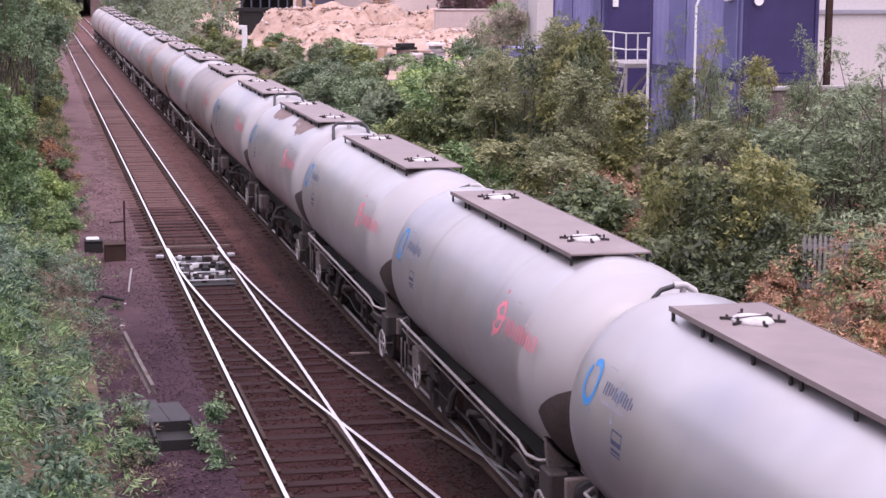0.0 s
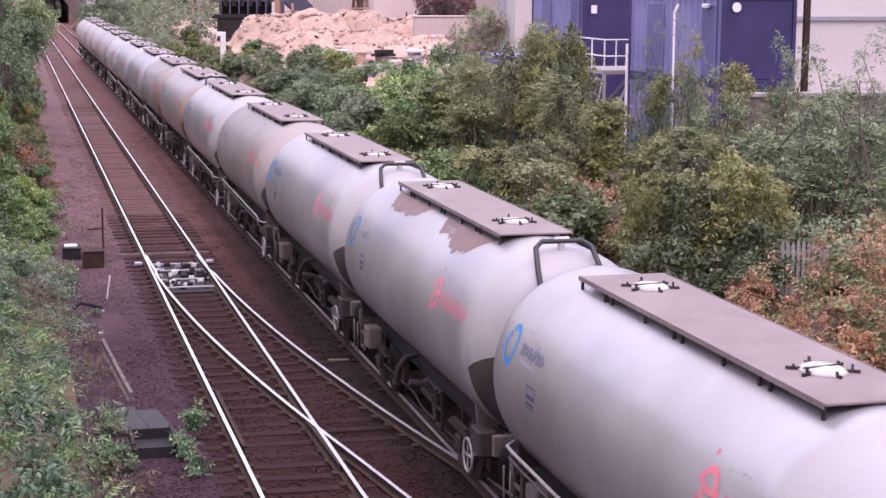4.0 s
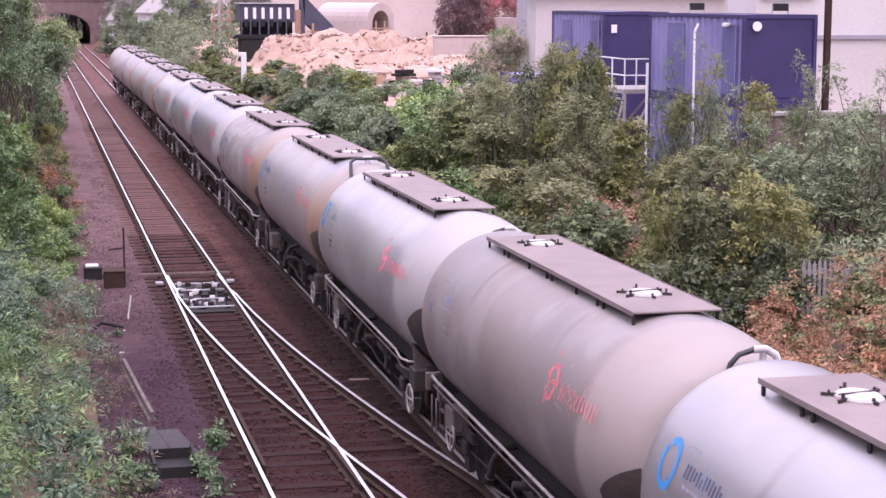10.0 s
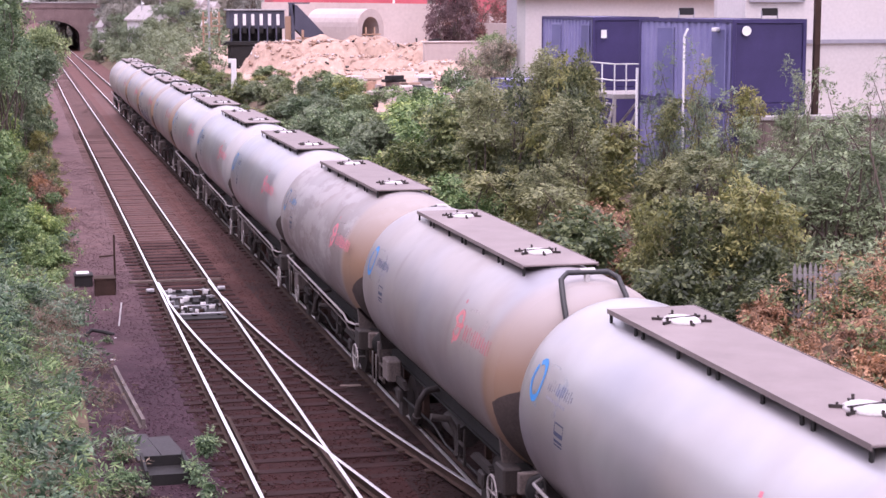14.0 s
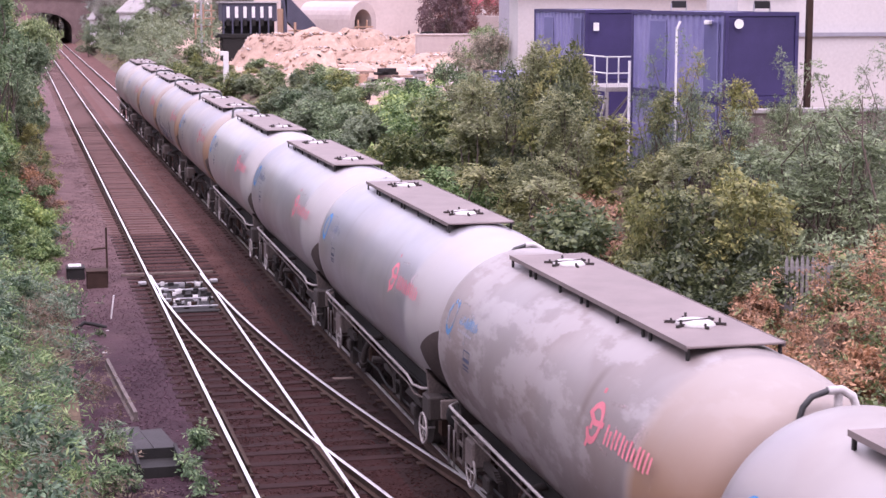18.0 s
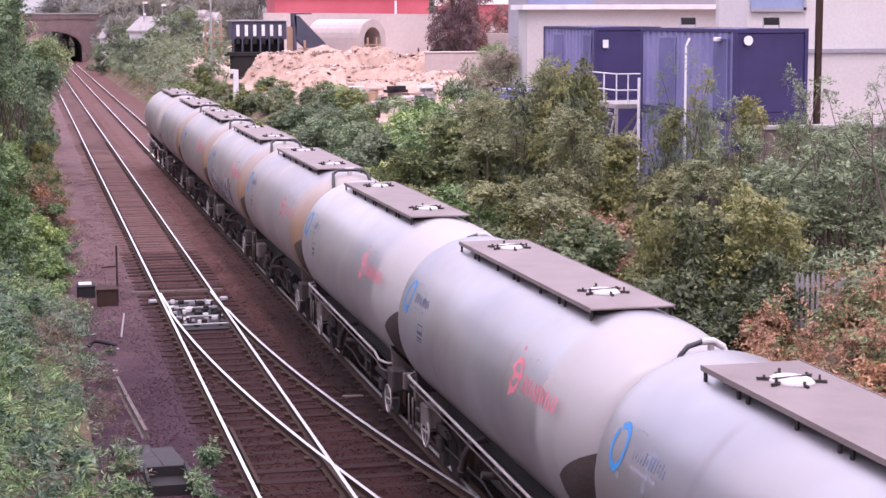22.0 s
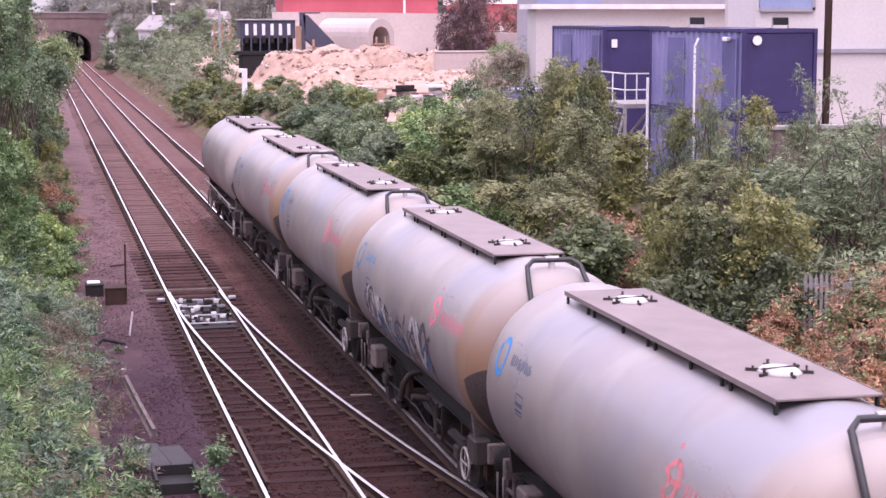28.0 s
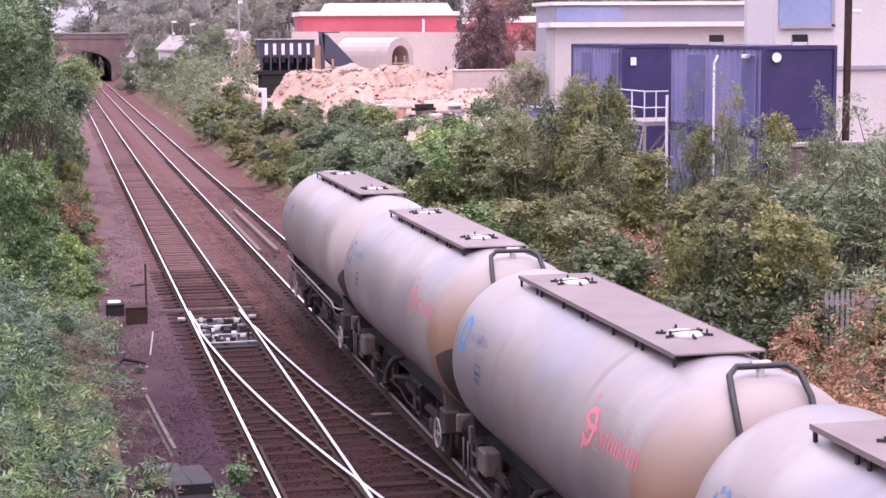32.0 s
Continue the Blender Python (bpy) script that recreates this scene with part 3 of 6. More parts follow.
def on_tank(y, a, lift=0.0):
    """Point of the tank's side at y, a degrees up from its axis on the side towards negative x."""
    r = R_TANK * float(np.interp(abs(y), (4.3, 4.42, 4.52, 4.61, 4.69), (1, 0.998, 0.99, 0.974, 0.952))) + lift
    return (-r * math.cos(radians(a)), y, Z_TANK + r * math.sin(radians(a)))


def tank_patch(shape, y0, y1, a0, a1, lift=0.004, n=4):
    """A thin curved sticker on the tank between two angles."""
    k = max(1, int(abs(y1 - y0) / 0.3))
    rows = [[on_tank(y0 + (y1 - y0) * j / k, a0 + (a1 - a0) * i / n, lift) for i in range(n + 1)] for j in range(k + 1)]
    v = [p for r in rows for p in r]
    w = n + 1
    return shape.add(v, [(j * w + i, j * w + i + 1, (j + 1) * w + i + 1, (j + 1) * w + i) for j in range(k) for i in range(n)], True)


def ring_mark(shape, yc, ac, ry, ra, width, start=0, stop=360, lift=0.005):
    n = 28
    v = []
    for i in range(n + 1):
        b = radians(start + (stop - start) * i / n)
        for s in (1.0, 1.0 - width):
            v.append(on_tank(yc + ry * s * math.cos(b), ac + ra * s * math.sin(b), lift))
    return shape.add(v, [(2 * i, 2 * i + 1, 2 * i + 3, 2 * i + 2) for i in range(n)], True)


def stroke(shape, pts, width, lift=0.006):
    """A painted stroke through (y, degrees) points."""
    v = []
    for i, (y, a) in enumerate(pts):
        y0, a0 = pts[max(i - 1, 0)]
        y1, a1 = pts[min(i + 1, len(pts) - 1)]
        dy, da = y1 - y0, radians(a1 - a0) * R_TANK
        le = math.hypot(dy, da) or 1
        ny, na = -da / le * width / 2, math.degrees(dy / le * width / 2 / R_TANK)
        v += [on_tank(y + ny, a + na, lift), on_tank(y - ny, a - na, lift)]
    return shape.add(v, [(2 * i, 2 * i + 1, 2 * i + 3, 2 * i + 2) for i in range(len(pts) - 1)], True)


def shared_wagon_meshes():
    """Meshes that all wagons share."""
    me = {}
    # far ends and hose-hoop ends: a tight knuckle; the other near ends: a long sloping shoulder
    tight = [(4.3, 1.0), (4.42, 0.998), (4.52, 0.99), (4.61, 0.974), (4.69, 0.952)]
    slope = [(3.5, 1.0), (3.75, 0.996), (3.95, 0.985), (4.15, 0.968), (4.35, 0.943)]
    tight_cap = [(4.69, 0.952), (4.8, 0.905), (4.9, 0.84), (5.0, 0.74), (5.08, 0.6), (5.13, 0.42), (5.16, 0.2), (5.17, 0.001)]
    slope_cap = [(4.35, 0.943), (4.55, 0.908), (4.75, 0.862), (4.92, 0.81), (5.04, 0.74), (5.11, 0.62), (5.15, 0.42), (5.18, 0.2), (5.19, 0.001)]
    straight_part = [(y, 1.0) for y in np.linspace(-3.2, 4.0, 9)]
    for key, end in (("round_barrel", tight), ("barrel", slope)):
        prof = [(-y, r) for y, r in reversed(end)] + straight_part + tight
        me[key] = Shape().lathe_y([(y, R_TANK * r) for y, r in prof], 80, 0, Z_TANK)
    me["near_dish"] = Shape().lathe_y([(-y, R_TANK * r) for y, r in tight_cap], 72, 0, Z_TANK)
    me["near_cone"] = Shape().lathe_y([(-y, R_TANK * r) for y, r in slope_cap], 72, 0, Z_TANK)
    me["far_dish"] = Shape().lathe_y([(y, R_TANK * r) for y, r in tight_cap], 72, 0, Z_TANK)
    for key, cap in (("end_guard", slope_cap), ("end_guard_tight", tight_cap)):
        for side in (-1, 1):
            guard = Shape()
            v, rows, cols = [], 6, 8
            for a in range(rows + 1):
                y = 4.42 + 0.72 * a / rows
                r = max(float(np.interp(y, [p[0] for p in cap], [p[1] for p in cap])), 0.72) * R_TANK + 0.03
                top = -17 + 19 * (a / rows) ** 0.8
                for b in range(cols + 1):
                    an = radians(-58 + (top + 58) * b / cols)
                    v.append((side * r * math.cos(an), -y, Z_TANK + r * math.sin(an)))
            w = cols + 1
            guard.add(v, [(i * w + k, i * w + k + 1, (i + 1) * w + k + 1, (i + 1) * w + k) for i in range(rows) for k in range(cols)], True)
            me[key, side] = guard
    s = Shape().box(-0.605, 0.545, -PLATE_HALF, PLATE_HALF, Z_PLATE - 0.03, Z_PLATE, 0.008)
    s.box(-0.615, -0.605, -PLATE_HALF, PLATE_HALF, Z_PLATE - 0.055, Z_PLATE + 0.006).box(0.545, 0.555, -PLATE_HALF, PLATE_HALF, Z_PLATE - 0.055, Z_PLATE + 0.006)
    me["walkway"] = s
    me["bracket"] = Shape().box(-0.59, -0.565, -0.03, 0.03, Z_PLATE - 0.19, Z_PLATE - 0.03).box(-0.59, -0.5, -0.03, 0.03, Z_PLATE - 0.19, Z_PLATE - 0.165)
    me["bracket_far"] = Shape().box(0.505, 0.53, -0.03, 0.03, Z_PLATE - 0.17, Z_PLATE - 0.03)
    h = Shape().lathe_y([(0, 0.001), (0.0, 0.29), (-0.03, 0.29), (-0.055, 0.24), (-0.065, 0.001)], 20)
    lid = Shape().turned(Matrix.Rotation(radians(-90), 4, "X"), h)
    me["lid"] = Shape().turned(Matrix.Diagonal((0.78, 1.0, 1, 1)), lid)
    bar = Shape().box(-0.24, 0.24, -0.01, 0.01, 0.058, 0.07)
    for a in range(6):
        bar.turned(Matrix.Rotation(radians(60 * a + 20), 4, "Z"), Shape().box(0.2, 0.36, -0.014, 0.014, 0.0, 0.045).box(0.27, 0.295, -0.012, 0.012, 0.03, 0.1 if a % 2 else 0.07))
    me["hatch_bar"] = bar
    me["solebar"] = Shape().box(-0.05, 0.05, -4.85, 4.85, -0.13, 0.13, 0.01).box(-0.09, 0.05, -4.85, 4.85, 0.1, 0.13).box(-0.09, 0.05, -4.85, 4.85, -0.13, -0.1)
    me["headstock"] = Shape().box(-1.08, 1.08, -0.06, 0.06, -0.17, 0.14, 0.015)
    bf = Shape().lathe_y([(0, 0.001), (0, 0.11), (0.24, 0.11), (0.24, 0.07), (0.34, 0.07), (0.34, 0.23), (0.385, 0.2), (0.39, 0.001)], 18)
    me["buffer"] = bf
    w = Shape().tube([(-0.62, 0, 0), (0.62, 0, 0)], 0.08, 10)
    wheel = Shape().tube([(-0.07, 0, 0), (0.07, 0, 0)], WHEEL_R, 28, False)
    wheel.turned(Matrix.Translation((-0.05, 0, 0)), Shape().tube([(-0.03, 0, 0), (0.015, 0, 0)], WHEEL_R * 0.45, 16, False))
    me["axle"], me["wheel"] = w, wheel
    g = Shape().prism([(-0.16, 0.1), (0.16, 0.1), (0.12, 0.62), (-0.12, 0.62)], -0.05, 0.05)
    guard = Shape().turned(Matrix.Rotation(radians(90), 4, "Z"), g)
    guard.box(-0.12, 0.0, -0.15, 0.15, 0.36, 0.6, 0.03)
    for k in range(5):
        guard.box(-0.1, -0.02, -0.62 + 0.05 * k, 0.62 - 0.05 * k, 0.66 + 0.025 * k, 0.683 + 0.025 * k)
    me["axle_guard"] = guard
    hw = Shape()
    pts = [(0, 0.25 * math.cos(2 * math.pi * i / 24), 0.25 * math.sin(2 * math.pi * i / 24)) for i in range(25)]
    hw.tube(pts, 0.022, 6, caps=False)
    for a in range(4):
        hw.tube([(0, 0, 0), (0, 0.25 * math.cos(a * math.pi / 2), 0.25 * math.sin(a * math.pi / 2))], 0.014, 5)
    hw.tube([(-0.03, 0, 0), (0.2, 0, 0)], 0.02, 6)
    me["handwheel"] = hw
    # saddle under the tank end: a plate cut to the tank's curve
    n, ol = 16, []
    for i in range(n + 1):
        a = radians(214 + 112 * i / n)
        ol.append((R_TANK * 0.99 * math.cos(a), Z_TANK + R_TANK * 0.99 * math.sin(a)))
    s = Shape()
    s.prism([(-1.15, 1.2)] + ol[:1] + ol[1:-1] + ol[-1:] + [(1.15, 1.2)], -0.05, 0.05)
    me["saddle"] = s
    me["strut"] = Shape().prism([(-0.03, 0.0), (0.03, 0.0), (0.03, 0.75), (-0.03, 0.75)], -0.3, 0.02)
    v = Shape().prism([(-0.55, 1.25), (0.55, 1.25), (0.22, 0.55), (-0.22, 0.55)], -0.45, 0.45)
    me["hopper"] = v.tube([(0, 0, 0.58), (0, 0, 0.42)], 0.16, 12)
    me["brake_hanger"] = Shape().box(-0.05, 0.05, -0.04, 0.04, -0.3, 0.35).box(-0.07, 0.07, 0.0, 0.12, -0.28, 0.06, 0.02)
    me["brake_rod"] = Shape().tube([(0, -3.6, 0.06), (0, -0.4, -0.02), (0, 0.4, 0.1), (0, 3.6, 0.04)], 0.022, 6)
    me["step_iron"] = Shape().tube([(0, -0.16, 0.1), (0, -0.16, -0.5), (0, 0.16, -0.5), (0, 0.16, 0.1)], 0.016, 6)
    me["drop_pipe"] = Shape().tube([(0.35, 0, 0.25), (0.05, 0, 0.2), (-0.06, 0.05, 0.0), (-0.06, 0.22, -0.3)], 0.06, 8).tube([(-0.06, 0.2, -0.27), (-0.06, 0.26, -0.36)], 0.085, 8)
    me["tank_box"] = Shape().tube([(0, -0.55, 0), (0, 0.55, 0)], 0.19, 14)
    me["equipment_box"] = Shape().box(-0.14, 0.14, -0.24, 0.24, -0.2, 0.2, 0.03)
    me["ladder"] = Shape().box(-0.02, 0.02, -0.2, -0.17, 0.5, 1.1).box(-0.02, 0.02, 0.17, 0.2, 0.5, 1.1).box(-0.02, 0.02, -0.2, 0.2, 0.52, 0.56).box(-0.02, 0.02, -0.2, 0.2, 0.8, 0.84)
    side = []
    x = -1.33
    side = [(x + 0.16, 4.35, 1.52), (x, 4.2, 1.5), (x, 3.9, 1.48), (x, -3.5, 1.36), (x, -3.9, 1.28), (x + 0.1, -4.15, 1.26), (x + 0.5, -4.3, 1.27)]
    me["side_pipe"] = Shape().tube(side, 0.025, 8)
    me["side_pipe_low"] = Shape().tube([(a + 0.03, b, c - 0.16) for a, b, c in side], 0.016, 8)
    half_hoop = [(0.44, -5.23, 2.86), (0.46, -5.14, 3.3), (0.46, -4.93, 3.66), (0.42, -4.7, 3.89), (0.3, -4.6, 3.965)]
    hoop = [(-x, y, z) for x, y, z in half_hoop] + half_hoop[::-1]
    me["hoop"] = Shape().tube(hoop, 0.04, 10)
    me["hoop_valve"] = Shape().tube([(0, -4.58, 3.6), (0, -4.58, 3.99)], 0.05, 8).tube([(-0.11, -4.58, 3.975), (0.11, -4.58, 3.975)], 0.05, 8)
    hose = [(-0.04, -5.06, 3.44), (0.0, -5.06, 3.58), (0.1, -5.05, 3.68), (0.3, -5.03, 3.73)]
    me["short_hose"] = Shape().tube(hose, 0.034, 8)
    me["hose_coupling"] = Shape().tube([(0.28, -5.03, 3.73), (0.44, -5.02, 3.73), (0.58, -5.0, 3.65), (0.64, -5.0, 3.5)], 0.046, 8).tube([(0.42, -4.98, 3.3), (0.42, -5.01, 3.74)], 0.045, 8)
    return me


MESH_CACHE = {}


def wagon(n, paint, hooped, stained=False, tagging=False, blue="ring"):
    me = SHAPES
    words = {"white": "white", "silver": "silvery grey", "dusty": "dusty white", "brown": "brown grimy"}[paint]
    label = f"{words} tank wagon, grey roof walkway, " + ("spray-painted side" if tagging else "black hose hoop" if hooped else "pale side pipe")
    w = thing("tank_wagon", pose(X_RIGHT, 14.5 + n * L_WAGON, 0), label, "tank wagon", "wagons of the train")

    def put(name, key, mat, parent=None, at=(0, 0, 0), label="", turn=0):
        k = (key, mat.name)
        if k not in MESH_CACHE:
            MESH_CACHE[k] = me[key].mesh(name, mat)
        ob = part(name, MESH_CACHE[k], mat, parent or w, label)
        ob.matrix_basis = pose(*at, 0, 0, turn)
        return ob

    skin = coat(paint, hooped, n in (7, 8, 12, 13, 14, 15), n == 8)
    put("barrel", "round_barrel" if hooped else "barrel", skin, label=f"{words} painted tank barrel")
    put("tank_end", "near_dish" if hooped else "near_cone", skin, label="domed tank end caked with cream dust" if n not in (7, 8, 12, 13, 14, 15) else "domed tank end stained ochre")
    put("tank_end", "far_dish", skin)
    deck = put("walkway", "walkway", M_PLATE, label="flat grey steel roof walkway")
    for i, y in enumerate(np.linspace(-PLATE_HALF + 0.06, PLATE_HALF - 0.06, 7)):
        put("bracket", "bracket", M_DARK, deck, (0, y, 0))
        put("bracket", "bracket_far", M_DARK, deck, (0, y, 0))
        if i % 2:
            put("bracket", "bracket", M_DARK, deck, (0, y + 0.24, 0))
    for y in (-2.25, 2.45):
        hatch = put("hatch", "lid", M_HATCH, at=(-0.02, y, Z_PLATE - 0.012), label="round pale filling hatch with clamps")
        put("hatch_bar", "hatch_bar", M_FRAME, hatch, (0, 0, 0.0), turn=12)
    # near-black solebars carry the shade under the tank in their colour
    for x in (-0.76, 0.76):
        put("solebar", "solebar", M_DARK, at=(x, 0, 1.07), turn=0 if x < 0 else 180)
    for y in (-4.88, 4.88):
        hs = put("headstock", "headstock", M_DUSTY, at=(0, y, 1.07))
        for x in (-0.865, 0.865):
            put("buffer", "buffer", M_DARK, hs, (x, 0.04 if y > 0 else -0.04, -0.01), turn=0 if y > 0 else 180)
    put("saddle", "saddle", M_FRAME, at=(0, 4.2, 0), label="grey end saddle")
    put("saddle", "saddle", M_DUSTY, at=(0, -4.3, 0), label="dusty pinkish end saddle")
    for side in (-1, 1):
        put("end_guard", ("end_guard_tight" if hooped else "end_guard", side), M_GUARD, label="dark brown plate under the tank end")
    for x in (-0.75, 0.75):
        put("strut", "strut", M_DUSTY, at=(x, -4.6, 1.2))
        put("strut", "strut", M_FRAME, at=(x, 4.6, 1.2), turn=180)
    for y in (-1.45, 1.45):
        put("hopper", "hopper", M_FRAME, at=(0, y, 0), label="discharge hopper under the tank")
    put("brake_cylinder", "tank_box", M_DARK, at=(0.3, 0.0, 0.8))
    put("air_reservoir", "tank_box", M_FRAME, at=(-0.75, -0.3, 0.72))
    put("equipment_box", "equipment_box", M_DUSTY, at=(-1.12, 3.35, 0.98), label="dusty pale valve box")
    put("equipment_box", "equipment_box", M_FRAME, at=(-1.1, -4.45, 1.02))
    put("ladder", "ladder", M_DUSTY, at=(-1.08, 4.5, 0))
    put("ladder", "ladder", M_FRAME, at=(-1.08, -1.7, 0))
    for y, z in ((-3.75, 0.62), (-2.1, 0.6), (2.15, 0.6), (3.8, 0.62)):
        put("brake_hanger", "brake_hanger", M_RUST, at=(-HALF, y, z), turn=0 if y in (-3.75, 2.15) else 180)
    put("brake_rod", "brake_rod", M_DARK, at=(-1.02, 0, 0.5))
    put("step_iron", "step_iron", M_PIPE, at=(-1.2, 4.62, 0.95), label="thin pale step iron")
    put("drop_pipe", "drop_pipe", M_FRAME, at=(-1.1, 0.9, 0.9))
    put("drop_pipe", "drop_pipe", M_FRAME, at=(-1.1, -1.15, 0.9), turn=180)
    wheels = []
    for y in (-AXLE_Y, AXLE_Y):
        ax = put("wheelset", "axle", M_DARK, at=(0, y, WHEEL_R))
        for x in (-HALF, HALF):
            put("wheel", "wheel", M_FRAME, ax, (x, 0, 0), turn=0 if x < 0 else 180)
        wheels.append((ax, y))
        for x in (-1.0, 1.0):
            put("axle_guard", "axle_guard", M_FRAME, at=(x, y, 0.12), turn=0 if x < 0 else 180)
    put("handwheel", "handwheel", M_PIPE, at=(-1.24, -4.1 if hooped else 3.3, 0.72), label="pale brake handwheel")
    if not hooped:
        put("handwheel", "handwheel", M_PIPE, at=(-1.24, -4.3, 0.62), label="pale brake handwheel")
        put("side_pipe", "side_pipe", M_PIPE, label="pale unloading pipe along the side")
        put("side_pipe", "side_pipe_low", M_DUSTY)
        hose = put("end_hose", "short_hose", M_RUBBER, label="short black rubber hose")
        put("hose_coupling", "hose_coupling", M_HATCH, hose)
    else:
        hoop = put("hose_hoop", "hoop", M_RUBBER, label="black rubber hose hoop over the tank end")
        put("hoop_valve", "hoop_valve", M_HATCH, hoop)

    # markings: a blue ring with bars beside it, a data panel, a red emblem with bars
    rnd = random.Random(40 + n)
    blue_mat, word_mat = {0: (M_BLUEGHOST, M_BLUEGHOST), 1: (M_BLUEWORN, M_BLUEWORN), 2: (M_BLUE, M_NAVYWORN), 3: (M_BLUE, M_NAVY)}[BLUE_LEFT[n]]
    red_mat = (M_REDGHOST, M_REDWORN, M_RED)[RED_LEFT[n]]
    mark = Shape()
    ring_mark(mark, 3.96, 21.5, 0.22, 11.5, 0.3, 55, 400)
    part("ring_mark", mark, blue_mat, w, "blue ring emblem")
    bars = Shape()
    for i in range(6):
        y = 3.52 - i * 0.163
        tank_patch(bars, y - 0.035, y, 20, 26)
        tank_patch(bars, y - 0.115, y - 0.075, 20 + (i + n) % 2, 26 - i % 3)
    part("lettering", bars, word_mat, w, "row of bars in place of lettering")
    small = Shape()
    for i in range(7):
        tank_patch(small, 3.4 - i * 0.11, 3.48 - i * 0.11, 16, 17.6)
    part("lettering", small, M_GREYCLAD, w, "small grey bars in place of lettering")
    panel = Shape()
    for a0, a1 in ((9, 8.2), (4.6, 2.4), (0.8, -0.6), (-1.4, -2.2)):
        tank_patch(panel, 2.64, 2.96, a0, a1)
    for y in (2.64, 2.96):
        tank_patch(panel, y - 0.012, y + 0.012, 9, 2.4)
    part("data_panel", panel, M_NAVY if BLUE_LEFT[n] else M_NAVYWORN, w, "small dark data panel")
    red = Shape()
    ring_mark(red, -2.62, 20, 0.22, 10, 0.34, 20, 335)
    stroke(red, [(-2.5, 36), (-2.56, 20), (-2.5, 8)], 0.07)
    stroke(red, [(-2.4, 24), (-2.62, 20), (-2.9, 21)], 0.07)
    part("emblem", red, red_mat, w, "faded red round emblem")
    words_red = Shape()
    for i in range(6):
        y = -3.02 - i * 0.245
        tank_patch(words_red, y - 0.055, y, 14, 23)
        tank_patch(words_red, y - 0.17, y - 0.115, 14 + i % 2, 23 - (i + n) % 3)
    part("lettering", words_red, red_mat, w, "faded red bars in place of lettering")
    if RED_LEFT[n]:
        ghost = Shape()
        ring_mark(ghost, -3.3, 22, 1.0, 12, 0.98, lift=0.003)
        part("paint_smudge", ghost, M_REDHAZE, w, "pale pink smudge of worn paint")
    ghost = Shape()
    ring_mark(ghost, 3.5, 20, 0.75, 13, 0.98, lift=0.003)
    part("paint_smudge", ghost, M_BLUEHAZE, w, "pale blue smudge of worn paint")
    if stained:
        for y0, y1, deep in ((0.75, 3.25, 20), (-3.1, -0.35, 24)):
            st, k = Shape(), 240
            v = []
            for i in range(k + 1):
                u = i / k
                y = y0 + (y1 - y0) * u
                env = min(1.0, 7 * u, 5 * (1 - u))
                low = 66 - env * deep * (0.6 + 0.35 * noise.noise((y * 1.1, 3.1, y0)) + 0.14 * noise.noise((y * 3.7, 7.7, y0)) + 0.1 * noise.noise((y * 11.0, 1.7, y0)) + 0.12 * abs(noise.noise((y * 23.0, 4.7, y0))))
                v += [on_tank(y, 67 + (low - 67) * q / 4, 0.004) for q in range(5)]
            st.add(v, [(i * 5 + q, i * 5 + q + 1, (i + 1) * 5 + q + 1, (i + 1) * 5 + q) for i in range(k) for q in range(4)], True)
            part("stain", st, M_STAIN, w, "dark brown run-down stain beside the walkway")
    if tagging:
        # filled shapes first, then outlines and highlights over them
        for c, (mat, width, hgt, lift) in enumerate(((M_NAVYWORN, 0.36, 10, 0.004), (M_BLUEWORN, 0.26, 8, 0.006), (M_REDGHOST, 0.24, 6, 0.007), (M_HATCH, 0.1, 13, 0.009), (M_SPRAY, 0.06, 16, 0.01), (M_SPRAY, 0.045, 12, 0.011))):
            for k in range(6):
                st = Shape()
                y = 2.6 - k * 0.95 + rnd.uniform(-0.25, 0.25)
                if c in (1, 2) and (k + c) % 2:
                    continue
                ac = -14 + rnd.uniform(-9, 7) - 5 * (c < 3)
                b0 = rnd.uniform(0, 6)
                pts = [(y + rnd.uniform(0.3, 0.46) * math.cos(b), ac + hgt * math.sin(b * (1 + (k + c) % 2) + k)) for b in np.linspace(b0, b0 + rnd.uniform(2.6, 5.2), 16)]
                stroke(st, pts, width, lift)
                part("graffiti", st, mat, w, "looping spray-painted strokes")
    return w, wheels


M_STAIN = worn_paint("dried brown stain", (0.23, 0.16, 0.145), 0.72, 0.8)
# how much of the blue and red markings is left on each wagon
M_SPRAY = worn_paint("grey black spray paint", (0.07, 0.07, 0.085), 0.75)
BLUE_LEFT = [3, 3, 3, 2, 3, 0, 2, 3, 1, 2, 3, 2, 3, 1, 2, 1, 0]
RED_LEFT = [2, 2, 2, 2, 2, 1, 2, 1, 2, 2, 2, 2, 1, 2, 2, 1, 0]
SHAPES = shared_wagon_meshes()
# n: paint, hooped, stained, graffiti
TRAIN = [("white", 0, 0, 0), ("white", 0, 0, 0), ("white", 0, 0, 0), ("white", 1, 1, 0), ("white", 1, 0, 0), ("brown", 0, 0, 0), ("white", 0, 0, 0), ("dusty", 1, 0, 0), ("brown", 0, 0, 0),
         ("silver", 0, 0, 0), ("silver", 0, 0, 0), ("white", 0, 0, 0), ("dusty", 1, 0, 0), ("dusty", 1, 0, 1), ("dusty", 1, 0, 0), ("dusty", 1, 0, 0), ("dusty", 0, 0, 0)]
wagons = [wagon(n, p, h, s, g) for n, (p, h, s, g) in enumerate(TRAIN)]

# ---------------------------------------------------------------- shrubs and trees


